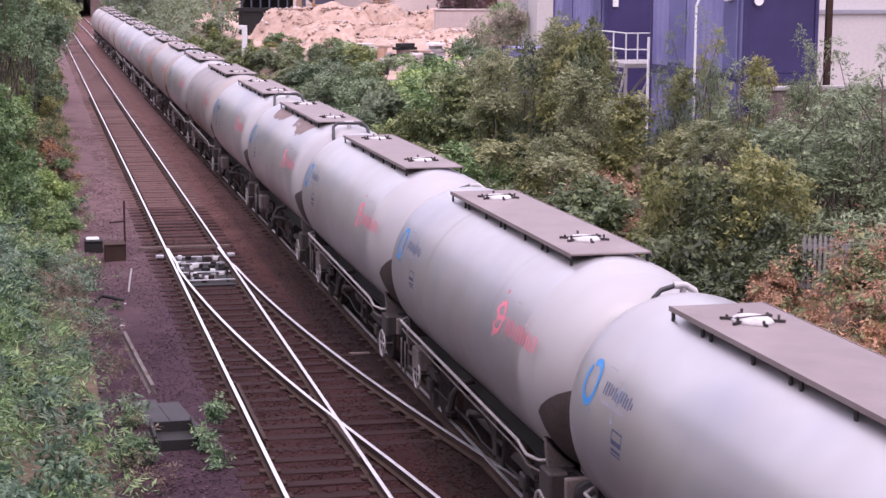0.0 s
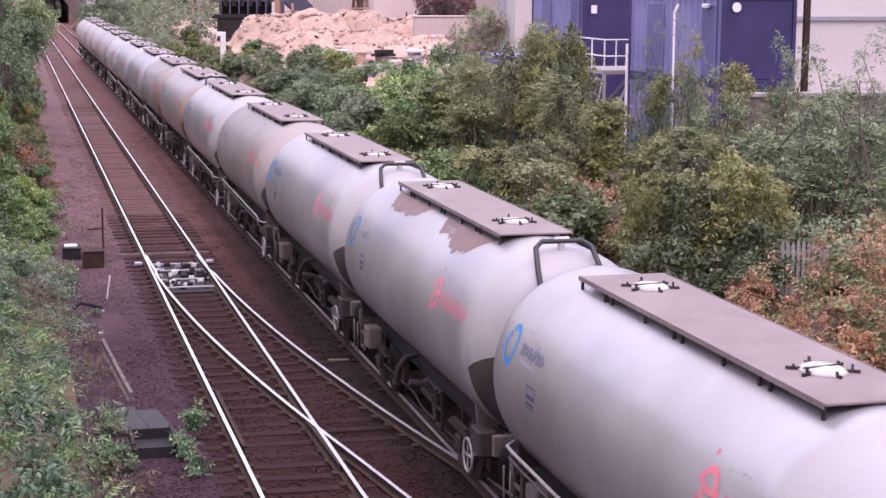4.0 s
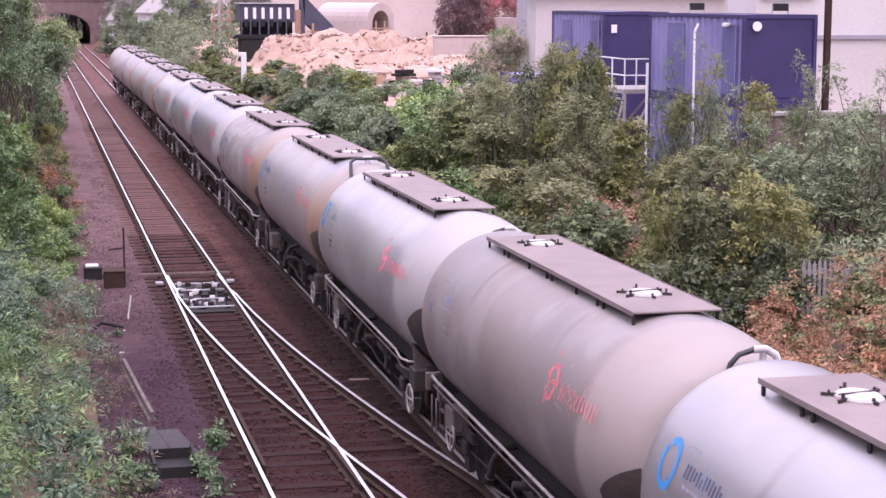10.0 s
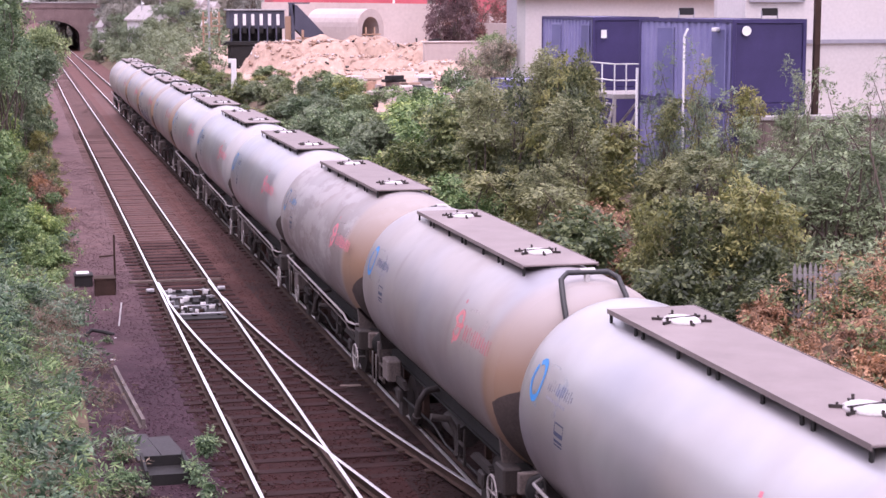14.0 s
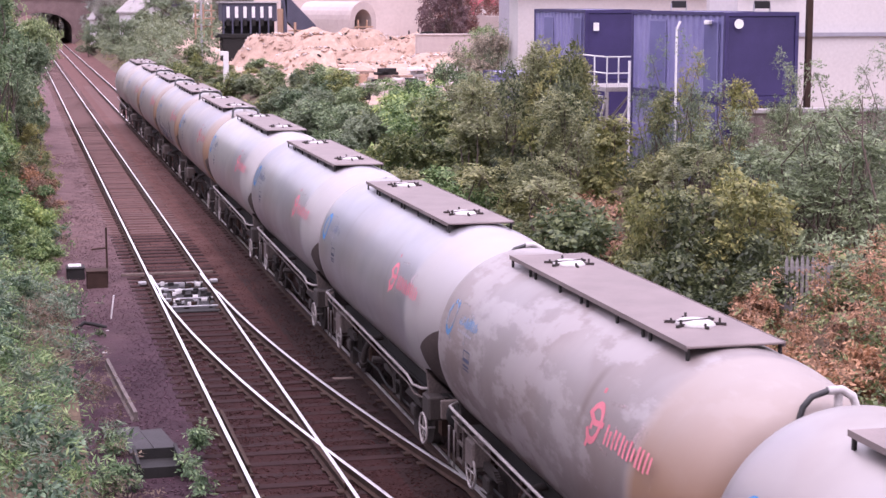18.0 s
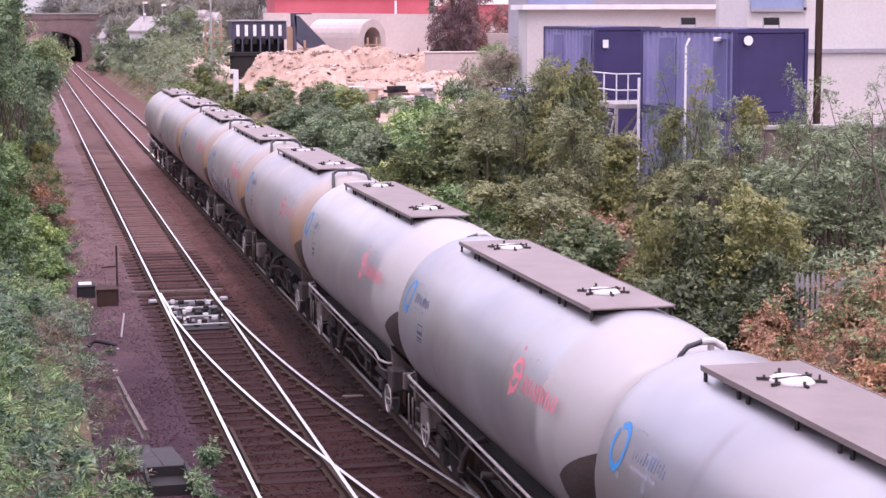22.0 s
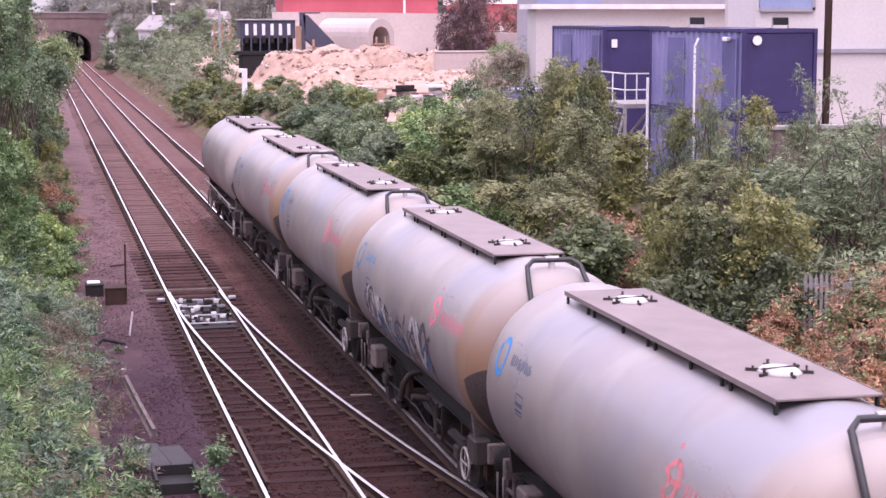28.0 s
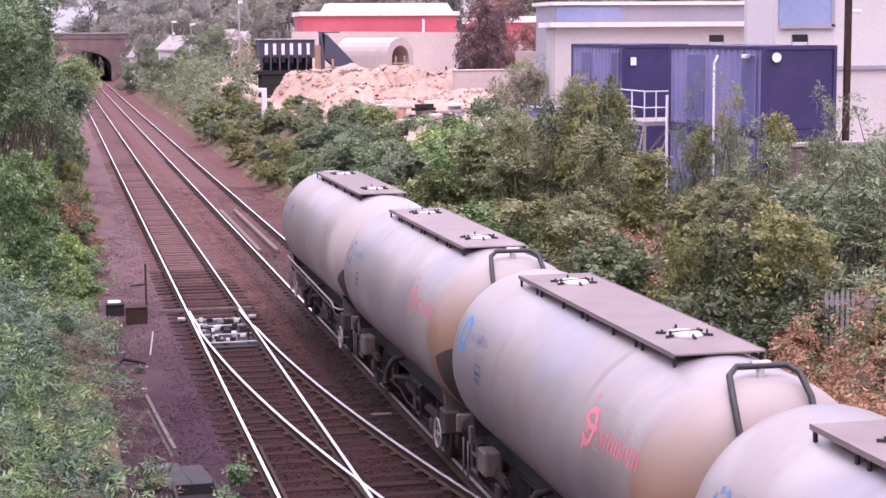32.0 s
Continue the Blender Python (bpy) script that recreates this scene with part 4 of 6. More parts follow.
def leaf_mesh(name, mat, seed, lobes, count, size, droop=0.25, slim=0.5, spray=9, reach=4.2, aspect=1.0):
    """A crown of many small folded leaves in sprays round the given lobes (x, y, z, radius x, radius z)."""
    g = np.random.default_rng(seed)
    lob = np.array(lobes, float)
    wgt = lob[:, 3] ** 2 * lob[:, 4]
    sprays = max(1, count // spray)
    pick = g.choice(len(lob), sprays, p=wgt / wgt.sum())
    d = g.normal(size=(sprays, 3))
    d /= np.linalg.norm(d, axis=1)[:, None]
    rad = g.uniform(0.1, 1, sprays) ** 0.4
    rad *= 1 + 0.2 * np.sin(d[:, 0] * 7 + pick) * np.cos(d[:, 2] * 6 + 2 * pick) + 0.12 * g.normal(size=sprays)
    root = lob[pick, :3] + d * rad[:, None] * lob[pick][:, [3, 3, 4]]
    axis = d * np.array([1, 1, 0.5]) + g.normal(size=(sprays, 3)) * 0.45
    axis[:, 2] += 0.15 - droop
    axis /= np.linalg.norm(axis, axis=1)[:, None]
    face = g.normal(size=(sprays, 3)) * 0.45 + d * 0.5 + np.array([0, 0, 0.8])
    side = np.cross(axis, face)
    side /= np.linalg.norm(side, axis=1)[:, None]
    count = sprays * spray
    k = np.tile(np.arange(spray), sprays)
    own = np.repeat(np.arange(sprays), spray)
    sgn = np.where(k % 2 == 0, 1.0, -1.0)[:, None]
    along = ((k // 2) / (spray / 2) - 0.4)[:, None]
    s = size * g.uniform(0.6, 1.3, count)[:, None] * (1.1 - 0.35 * abs(along) - (0.8 * np.clip(along, 0, 1) if reach > 8 else 0))
    p = root[own] + axis[own] * along * size * reach + side[own] * sgn * s * 0.9 + g.normal(size=(count, 3)) * size * (0.35 if reach < 8 else 0.12)
    p[:, 2] -= (along[:, 0] + 0.4) ** 2 * size * reach * 0.35 * (reach > 8)
    u = side[own] * sgn * 0.85 + axis[own] * 0.6 + g.normal(size=(count, 3)) * 0.25
    u[:, 2] -= droop * 0.6
    u /= np.linalg.norm(u, axis=1)[:, None]
    n = np.cross(axis, side)[own] + g.normal(size=(count, 3)) * 0.3
    n /= np.linalg.norm(n, axis=1)[:, None]
    w = np.cross(n, u)
    tip, mid = u * s, w * s * slim
    fold = n * s * 0.16
    v = np.stack([p - tip * 0.9, p + mid + fold, p + tip, p - mid + fold], 1)
    v[:, :, 2] = root[own][:, None, 2] + (v[:, :, 2] - root[own][:, None, 2]) * aspect
    v = v.reshape(-1, 3)
    i = np.arange(count) * 4
    tri = np.stack([i, i + 1, i + 2, i, i + 2, i + 3], 1).reshape(-1, 3)
    me = bpy.data.meshes.new(name)
    me.vertices.add(len(v))
    me.vertices.foreach_set("co", v.ravel())
    me.loops.add(tri.size)
    me.loops.foreach_set("vertex_index", tri.ravel())
    me.polygons.add(len(tri))
    me.polygons.foreach_set("loop_start", np.arange(len(tri)) * 3)
    me.materials.append(mat)
    me.update()
    me.validate()
    return me


def branches(seed, lobes, r=0.05, stems=5):
    g = random.Random(seed)
    s = Shape()
    for k in range(stems):
        x, y, z, rx, rz = lobes[k % len(lobes)]
        b = Vector((g.uniform(-0.15, 0.15), g.uniform(-0.15, 0.15), -0.25))
        e = Vector((x + g.uniform(-0.4, 0.4) * rx, y + g.uniform(-0.4, 0.4) * rx, z + 0.5 * rz))
        m1 = b.lerp(e, 0.35) + Vector((g.uniform(-0.12, 0.12), g.uniform(-0.12, 0.12), 0.15))
        m2 = b.lerp(e, 0.7) + Vector((g.uniform(-0.12, 0.12), g.uniform(-0.12, 0.12), 0.1))
        s.tube([b, m1, m2, e], r, 6, r_end=r * 0.2)
        for j in range(5):
            q = b.lerp(e, g.uniform(0.4, 0.95))
            a = g.uniform(0, 6.28)
            t = q + Vector((math.cos(a) * rx * 0.7, math.sin(a) * rx * 0.7, g.uniform(0.1, 0.7) * rz))
            s.tube([q, q.lerp(t, 0.5) + Vector((0, 0, 0.06)), t], r * 0.35, 4, r_end=r * 0.08)
    return s


def shrub_kind(mat, seed, count, size, shape="round", slim=0.5):
    """A shrub of unit height, scaled when it is planted."""
    g = random.Random(seed)
    lobes = []
    if shape == "round":
        for k in range(16):
            a, rr = g.uniform(0, 6.28), g.uniform(0.05, 0.42)
            lobes.append((math.cos(a) * rr, math.sin(a) * rr, g.uniform(0.15, 0.88) - 0.3 * rr, g.uniform(0.1, 0.22), g.uniform(0.07, 0.15)))
    elif shape == "crown":
        # a bare lower stem under a broad, uneven crown
        for k in range(20):
            a, z = g.uniform(0, 6.28), g.uniform(0.42, 0.94)
            rr = g.uniform(0.05, 0.4) * (1.25 - 0.75 * z)
            lobes.append((math.cos(a) * rr, math.sin(a) * rr, z, g.uniform(0.11, 0.2), g.uniform(0.05, 0.1)))
    else:
        for k in range(15):
            a, z = g.uniform(0, 6.28), g.uniform(0.12, 0.94)
            rr = 0.26 * (1 - 0.6 * z)
            lobes.append((math.cos(a) * rr, math.sin(a) * rr, z, 0.2 * (1.15 - 0.7 * z), 0.1))
    crown = leaf_mesh("crown", mat, seed, lobes, count, size, slim=slim, aspect={"round": 1.0, "tall": 0.7, "crown": 0.5}[shape])
    return crown, branches(seed, lobes, 0.012, 9).mesh("stem", M_BARK)


KINDS = {}
# kind: leaf, form, leaf slimness, density
FORMS = {"green": ("green", "round", 0.5, 1.0), "green2": ("feather", "tall", 0.4, 0.95), "bright": ("bright", "round", 0.5, 1.0), "dark": ("dark", "round", 0.5, 1.1), "grey": ("grey", "round", 0.35, 1.0),
         "olive": ("olive", "round", 0.45, 1.0), "olive2": ("olive", "tall", 0.42, 0.8), "rust": ("rust", "round", 0.4, 0.8), "plum": ("plum", "round", 0.5, 1.1), "hazy": ("hazy", "round", 0.5, 1.1), "lush": ("lush", "round", 0.5, 1.0), "thin": ("haze", "tall", 0.34, 0.5), "wood": ("wood", "round", 0.5, 1.1), "tree": ("canopy", "crown", 0.55, 0.9), "mist": ("mist", "round", 0.5, 1.0)}
SIZES = ((2.3, 6500, 0.028), (4.2, 9000, 0.0205), (8.0, 17000, 0.0132), (99.0, 11000, 0.016))


def shrub_meshes(kind, height):
    for i, (limit, count, size) in enumerate(SIZES):
        if height <= limit:
            break
    if (kind, i) not in KINDS:
        leaf, form, slim, dense = FORMS[kind]
        KINDS[kind, i] = shrub_kind(LEAVES[leaf], 17 * i + sum(map(ord, kind)), int(count * dense), size, form, slim)
    return KINDS[kind, i]


def plant(kind, x, y, height, width, label, category="shrub", group="", turn=None):
    rnd = random.Random(int(x * 977 + y * 131))
    crown, stems = shrub_meshes(kind, height)
    m = pose(x, y, ground_z(x, y) - 0.05, 0, 0, rnd.uniform(0, 360) if turn is None else turn)
    t = thing("shrub" if category == "shrub" else category.replace(" ", "_"), m, label, category, group)
    for nm, me in (("stem", stems), ("crown", crown)):
        ob = new(nm, me)
        ob.parent = t
        ob.matrix_basis = Matrix.Diagonal((width, width, height, 1))
    return t


def undergrowth(name, leaf, clumps, count, size, label, slim=0.33, seed=1, spray=11, droop=0.35, reach=4.2):
    """Low growth that nobody could count, as one mesh. clumps: (x, y, radius, height)."""
    g = random.Random(seed)
    lobes = []
    for x, y, r, h in clumps:
        z = ground_z(x, y)
        for k in range(3):
            a, rr = g.uniform(0, 6.28), g.uniform(0, 0.6) * r
            lobes.append((x + math.cos(a) * rr, y + math.sin(a) * rr, z + h * g.uniform(0.25, 0.7), r * g.uniform(0.45, 0.75), h * g.uniform(0.28, 0.45)))
    me = leaf_mesh(name, LEAVES[leaf], seed, lobes, count, size, slim=slim, spray=spray, droop=droop, reach=reach)
    return tagged(new(name, me), label, "undergrowth", kind="stuff")


LABELS = {"green": "leafy mid-green shrub on the cutting side", "green2": "upright green sapling on the cutting side", "bright": "bright green leafy shrub", "dark": "dark green dense shrub on the bank",
          "grey": "grey-green willowy shrub on the bank", "mist": "shrub of the far bank, paled for haze", "olive": "olive shrub turning yellow in autumn", "olive2": "upright shrub with yellowing leaves", "rust": "rusty brown autumn bramble clump",
          "plum": "plum-red leaved tree behind the yard", "lush": "soft green leafy shrub of the yard edge", "thin": "thin sparse grey-green sapling", "hazy": "pale sage-green shrub at the edge of the yard"}

# plant tops fitted to the camera's view: bearing x/y against slope below eye level
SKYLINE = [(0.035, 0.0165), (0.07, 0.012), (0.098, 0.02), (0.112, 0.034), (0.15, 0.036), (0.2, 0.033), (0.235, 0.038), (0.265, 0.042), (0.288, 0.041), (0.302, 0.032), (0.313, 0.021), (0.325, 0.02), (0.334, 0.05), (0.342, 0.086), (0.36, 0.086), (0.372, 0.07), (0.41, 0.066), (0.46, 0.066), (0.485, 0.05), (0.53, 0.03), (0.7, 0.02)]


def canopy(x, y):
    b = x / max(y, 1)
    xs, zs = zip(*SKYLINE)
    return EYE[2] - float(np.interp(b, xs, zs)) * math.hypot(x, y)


rnd = random.Random(5)
y = 17.0
while y < 130:
    step = 2.1 + y * 0.014
    for row, xr in enumerate((11.7, 13.5, 15.6, 17.8)):
        if row == 3 and y > 44 or row == 2 and y > 120:
            continue
        x = xr + rnd.uniform(-0.7, 0.7)
        yy = y + rnd.uniform(-0.9, 0.9)
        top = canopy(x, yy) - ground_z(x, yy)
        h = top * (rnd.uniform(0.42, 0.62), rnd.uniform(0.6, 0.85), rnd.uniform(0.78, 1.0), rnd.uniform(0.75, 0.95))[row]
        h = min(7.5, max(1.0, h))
        # kind and height limits picked by bearing, to fit the camera's view
        b = x / yy
        if 0.355 < b < 0.44 and y < 36:
            kind = rnd.choice(("dark", "dark", "olive", "dark"))
            h = min(h, 2.4)
        elif b > 0.44 and y < 29.6:
            kind = rnd.choice(("rust", "rust", "rust", "green"))
            h = max(0.6, min(h, 2.7 - ground_z(x, yy)) * rnd.uniform(0.8, 1.0))
        elif b > 0.44 and y < 33:
            kind = "grey"
            yy = max(yy, 30.9)
            h = min(h, 3.0 - ground_z(x, yy))
        elif b > 0.46:
            kind = "thin"
        elif 0.262 < b < 0.335:
            kind = rnd.choice(("green", "olive", "green2", "green2"))
        elif 0.335 < b < 0.375:
            kind = rnd.choice(("olive", "rust", "green", "olive2"))
            h *= 0.75
        elif b > 0.375 and row >= 2:
            kind = rnd.choice(("thin", "olive2", "thin", "green2"))
            h *= 0.8
        elif b > 0.335:
            kind = rnd.choice(("olive", "dark", "olive2", "olive", "dark", "green"))
        elif b > 0.215:
            kind = rnd.choice(("bright", "green", "bright", "green2", "bright"))
        elif b > 0.135:
            kind = rnd.choice(("lush", "mist", "lush", "green", "mist"))
        else:
            kind = rnd.choice(("mist", "green", "mist", "olive", "mist"))
        plant(kind, x, yy, h, max(1.5, min(h * 0.95, 2.8 + y * 0.008)) * (1.1 if kind == "rust" else 1.25), LABELS[kind], group="shrubs of the far bank")
    y += step

# big shrub above the brambles, inner shade put into dark leaves; feathery tree beside it
for kind, x, yy, h, wd in (("dark", 13.3, 32.4, 3.7, 3.3), ("olive", 14.4, 33.0, 3.3, 2.9), ("dark", 12.4, 31.2, 2.9, 2.8), ("dark", 13.9, 31.0, 2.5, 2.7), ("olive", 12.9, 33.6, 3.7, 2.6), ("green2", 13.8, 46.0, 5.4, 3.5), ("green2", 13.0, 47.6, 4.8, 3.4), ("olive2", 14.3, 45.0, 5.2, 2.6)):
    plant(kind, x, yy, h, wd, {"dark": "big shrub with yellowing leaf tips, inner shade put into dark leaves", "olive": "olive shrub turning yellow in autumn"}.get(kind, "feathery olive-green tree on the cutting side"), group="shrubs of the far bank")

# near bank: low ferns and weeds by the line, tall trees further off
low = {"fern": [], "weed": [], "blue": [], "leafy": [], "dry": []}
for yy in np.arange(17, 64, 0.6):
    for row in range(6):
        x = 1.15 - row * 0.62 + rnd.uniform(-0.3, 0.25) - 0.5 * smooth(44.5, 46.5, yy) * smooth(53, 50.5, yy) + 0.2 * smooth(38, 30, yy)
        kind = rnd.choice(("fern", "fern", "fern", "weed", "blue") if yy < 34 else ("blue", "blue", "weed", "fern") if yy < 45 else ("leafy", "leafy", "leafy", "weed"))
        if row == 0 and rnd.random() < 0.6 or 37 < yy < 49 and row == 1 and rnd.random() < 0.6:
            kind = "dry"
        h = rnd.choice((0.3, 0.45, 0.6, 0.8, 1.05)) * (0.7 if row == 0 else 1.0) + row * 0.14
        low[kind].append((x, yy + rnd.uniform(-0.3, 0.3), rnd.uniform(0.35, 0.7), h))
undergrowth("bracken_undergrowth", "blue", low["blue"], 13000, 0.085, "blue-green bracken on the near bank", 0.24, 21, 19, 0.1, 9.0)
undergrowth("fern_undergrowth", "fern", low["fern"], 19000, 0.085, "yellow-green ferns on the near bank", 0.22, 1, 19, 0.05, 9.0)
undergrowth("weed_undergrowth", "bank", low["weed"], 26000, 0.066, "dark green weeds and nettles on the near bank", 0.42, 2)
undergrowth("leafy_undergrowth", "bright", low["leafy"], 28000, 0.055, "leafy brambles on the near bank", 0.5, 3)
undergrowth("dry_undergrowth", "straw", low["dry"], 9500, 0.045, "dry brown stems along the edge of the ballast", 0.22, 4)
verge = [(10.55 + rnd.uniform(-0.3, 0.9) + 0.004 * yy, yy, rnd.uniform(0.3, 0.8), rnd.uniform(0.12, 0.5)) for yy in np.arange(40, 290, 0.7)]
undergrowth("verge_grass", "olive", verge, 26000, 0.06, "yellowing grass along the foot of the far bank", 0.14, 5, 13, 0.2)
verge = [(1.3 + rnd.uniform(-0.6, 0.3), yy, rnd.uniform(0.3, 0.6), rnd.uniform(0.15, 0.6)) for yy in np.arange(62, 150, 0.8)]
undergrowth("verge_grass", "olive", verge, 14000, 0.06, "dry brown grass along the near bank", 0.14, 6, 13, 0.2)
undergrowth("ballast_weeds", "bank", [(2.95, 29.6, 0.3, 0.55), (2.85, 28.8, 0.32, 0.6), (2.6, 27.7, 0.35, 0.5), (2.0, 44.5, 0.15, 0.2), (1.7, 40.2, 0.2, 0.2), (2.7, 26.8, 0.35, 0.45), (1.5, 27.2, 0.4, 0.6), (1.4, 29.5, 0.3, 0.4)], 2600, 0.05, "small green weeds growing in the ballast", 0.4, 7)
br_clumps, gr_clumps = [], []
for yy in np.arange(20, 29.4, 0.6):
    for xx in np.arange(10.9, 17.0, 0.7):
        if xx / yy > 0.428 + 0.01 * smooth(27, 29, yy):
            green = rnd.random() < (0.85 if yy < 25.0 and xx / yy > 0.47 else 0.3)
            room = 2.9 + 0.7 * smooth(0.498, 0.515, xx / yy) - ground_z(xx, yy)
            (gr_clumps if green else br_clumps).append((xx + rnd.uniform(-0.35, 0.35), yy + rnd.uniform(-0.35, 0.35), rnd.uniform(0.4, 0.85), max(0.4, min(room, 2.3) * rnd.uniform(0.75, 1.05))))
undergrowth("autumn_brambles", "rust", br_clumps, 34000, 0.042, "rusty orange autumn brambles on the far bank", 0.36, 11, 9, 0.5)
undergrowth("green_brambles", "green", gr_clumps, 18000, 0.05, "green and yellow leafy brambles on the far bank", 0.5, 12, 9, 0.4)
willows = [(xx + rnd.uniform(-0.4, 0.4), yy + rnd.uniform(-0.4, 0.4), rnd.uniform(0.6, 1.1), rnd.uniform(0.6, 1.3)) for yy in np.arange(31, 40, 0.9) for xx in np.arange(14.5, 21.0, 0.9) if xx / yy > 0.45]
undergrowth("willow_undergrowth", "haze", willows, 11000, 0.075, "pale grey-green willowy growth behind the brambles", 0.3, 15, 9, 0.3)
far = [(xr + rnd.uniform(-0.8, 0.8), yy, rnd.uniform(1.2, 2.0), (2.6 + 0.9 * r) * rnd.uniform(0.8, 1.2)) for yy in np.arange(128, 300, 2.2) for r, xr in enumerate((12.0, 14.2))]
undergrowth("far_bank_shrubs", "mist", far, 42000, 0.13, "shrubs far along the cutting, paled for haze", 0.45, 8)
for yy in np.arange(50, 150, 3.2):
    for row in range(2):
        x = 0.1 - row * 1.6 + rnd.uniform(-0.35, 0.25) + yy * 0.004
        h = rnd.uniform(1.2, 2.4) + row * 1.6
        kind = rnd.choice(("bright", "bright", "green", "bright")) if yy < 62 else rnd.choice(("rust", "olive", "olive2", "green")) if yy < 84 and row == 0 else rnd.choice(("green", "bright", "dark", "green2", "olive"))
        plant(kind, x, yy, h, h * 0.7 + 0.6, LABELS[kind], group="undergrowth of the near bank")
for x, yy, h, wd in ((-3.2, 74, 10.0, 5.0), (-2.7, 84, 10.2, 5.0), (-3.6, 92, 12.0, 5.6), (-2.3, 101, 9.8, 5.0), (-4.6, 66, 10.0, 5.0), (-0.3, 92, 6.6, 4.6), (0.2, 108, 8.0, 5.0), (-0.9, 77, 6.6, 3.6), (-0.8, 82, 6.2, 4.4), (-3.5, 125, 12, 6)):
    plant("lush", x, yy, h, wd, "broad green tree leaning over the line", "tree", "trees of the near bank")
for kind, x, yy, h in (("rust", 0.5, 60, 1.9), ("olive2", -0.4, 63, 2.6), ("rust", 0.75, 65, 1.6), ("olive", 0.2, 68, 2.4), ("rust", -0.7, 58, 2.1)):
    plant(kind, x, yy, h, h * 1.1, LABELS[kind], group="undergrowth of the near bank")
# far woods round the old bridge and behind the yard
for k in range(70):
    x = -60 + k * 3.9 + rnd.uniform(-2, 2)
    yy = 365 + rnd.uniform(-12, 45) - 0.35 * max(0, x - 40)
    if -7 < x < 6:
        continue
    plant("wood", x, yy, rnd.uniform(19, 27), rnd.uniform(14, 20), "tall tree of the distant wood, greyed for haze", "tree", "distant wood")
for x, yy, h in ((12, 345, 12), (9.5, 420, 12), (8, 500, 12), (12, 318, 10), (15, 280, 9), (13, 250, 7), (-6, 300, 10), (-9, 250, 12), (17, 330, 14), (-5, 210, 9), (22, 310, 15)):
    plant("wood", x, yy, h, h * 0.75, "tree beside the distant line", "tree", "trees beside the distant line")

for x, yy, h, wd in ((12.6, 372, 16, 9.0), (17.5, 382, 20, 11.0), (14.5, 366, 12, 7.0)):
    plant("wood", x, yy, h, wd, "tall tree beside the old bridge, greyed for haze", "tree", "trees beside the distant line")
for x, yy, h, wd in ((-1.2, 69, 9.6, 4.6), (-1.6, 74, 10.4, 4.8), (-0.9, 80, 8.8, 4.2), (-1.9, 63, 8.2, 4.2)):
    plant("tree", x, yy, h, wd, "broad deep green tree leaning over the line", "tree", "trees of the near bank")
# unseen row of trees, added to darken the tanks' flanks and reflections
for k in range(13):
    plant("tree", -8.5 - 1.5 * (k % 2), -6 + k * 5.0, 8.0 + (k * 7 % 3), 6.5, "unseen near-bank tree added to darken the tank sides", "tree", "trees of the near bank")
plant("lush", -1.5, 104, 11.0, 4.4, "broad green tree leaning over the line", "tree", "trees of the near bank")

# trees and saplings of the yard's edge
for kind, x, yy, h, wd in (("plum", 35.2, 140, 9.0, 6.5), ("plum", 39.0, 148, 9.5, 7), ("hazy", 20.2, 76, 4.8, 3.6), ("lush", 18.4, 71, 3.6, 3.2), ("lush", 21.6, 80, 5.2, 3.4), ("thin", 21.2, 75, 4.6, 2.6), ("olive2", 18.2, 44.5, 4.3, 2.0), ("thin", 17.3, 42.5, 4.8, 2.2),
                           ("olive2", 18.6, 42.0, 3.6, 2.2), ("olive2", 16.6, 42.6, 3.3, 2.2), ("thin", 17.6, 40.6, 3.6, 2.6), ("thin", 21.0, 37.0, 5.0, 3.0), ("thin", 19.8, 36.0, 4.6, 3.0), ("thin", 16.9, 44.0, 4.6, 2.0), ("thin", 19.0, 40.5, 4.4, 2.2), ("dark", 14.3, 44.8, 5.6, 3.5), ("dark", 14.9, 46.5, 5.9, 2.9), ("olive", 15.6, 47.4, 5.2, 3.0), ("green", 13.2, 47.5, 3.6, 3.0), ("thin", 19.5, 41.0, 4.0, 2.0), ("thin", 20.6, 39.0, 4.4, 2.4), ("thin", 18.0, 36.0, 4.2, 2.4)):
    plant(kind, x, yy, h, wd, LABELS[kind], "tree" if kind == "plum" else "shrub", group="trees of the yard edge")
plant("green", 12.4, 101.5, 2.1, 2.4, LABELS["green"], group="shrubs of the far bank")
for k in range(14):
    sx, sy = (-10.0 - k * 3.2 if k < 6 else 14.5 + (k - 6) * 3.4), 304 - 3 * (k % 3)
    plant("wood", sx, sy, 9.0 + (k * 37 % 5), 7.5, "tall tree beside the old bridge, greyed for haze", "tree", "trees beside the distant line")
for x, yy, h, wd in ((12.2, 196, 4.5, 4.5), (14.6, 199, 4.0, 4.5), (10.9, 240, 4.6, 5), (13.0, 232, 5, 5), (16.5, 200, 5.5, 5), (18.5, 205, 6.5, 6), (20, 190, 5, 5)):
    plant("mist", x, yy, h, wd, "shrub in front of the houses, paled for haze", group="shrubs by the houses")

# ---------------------------------------------------------------- the yard behind the far bank


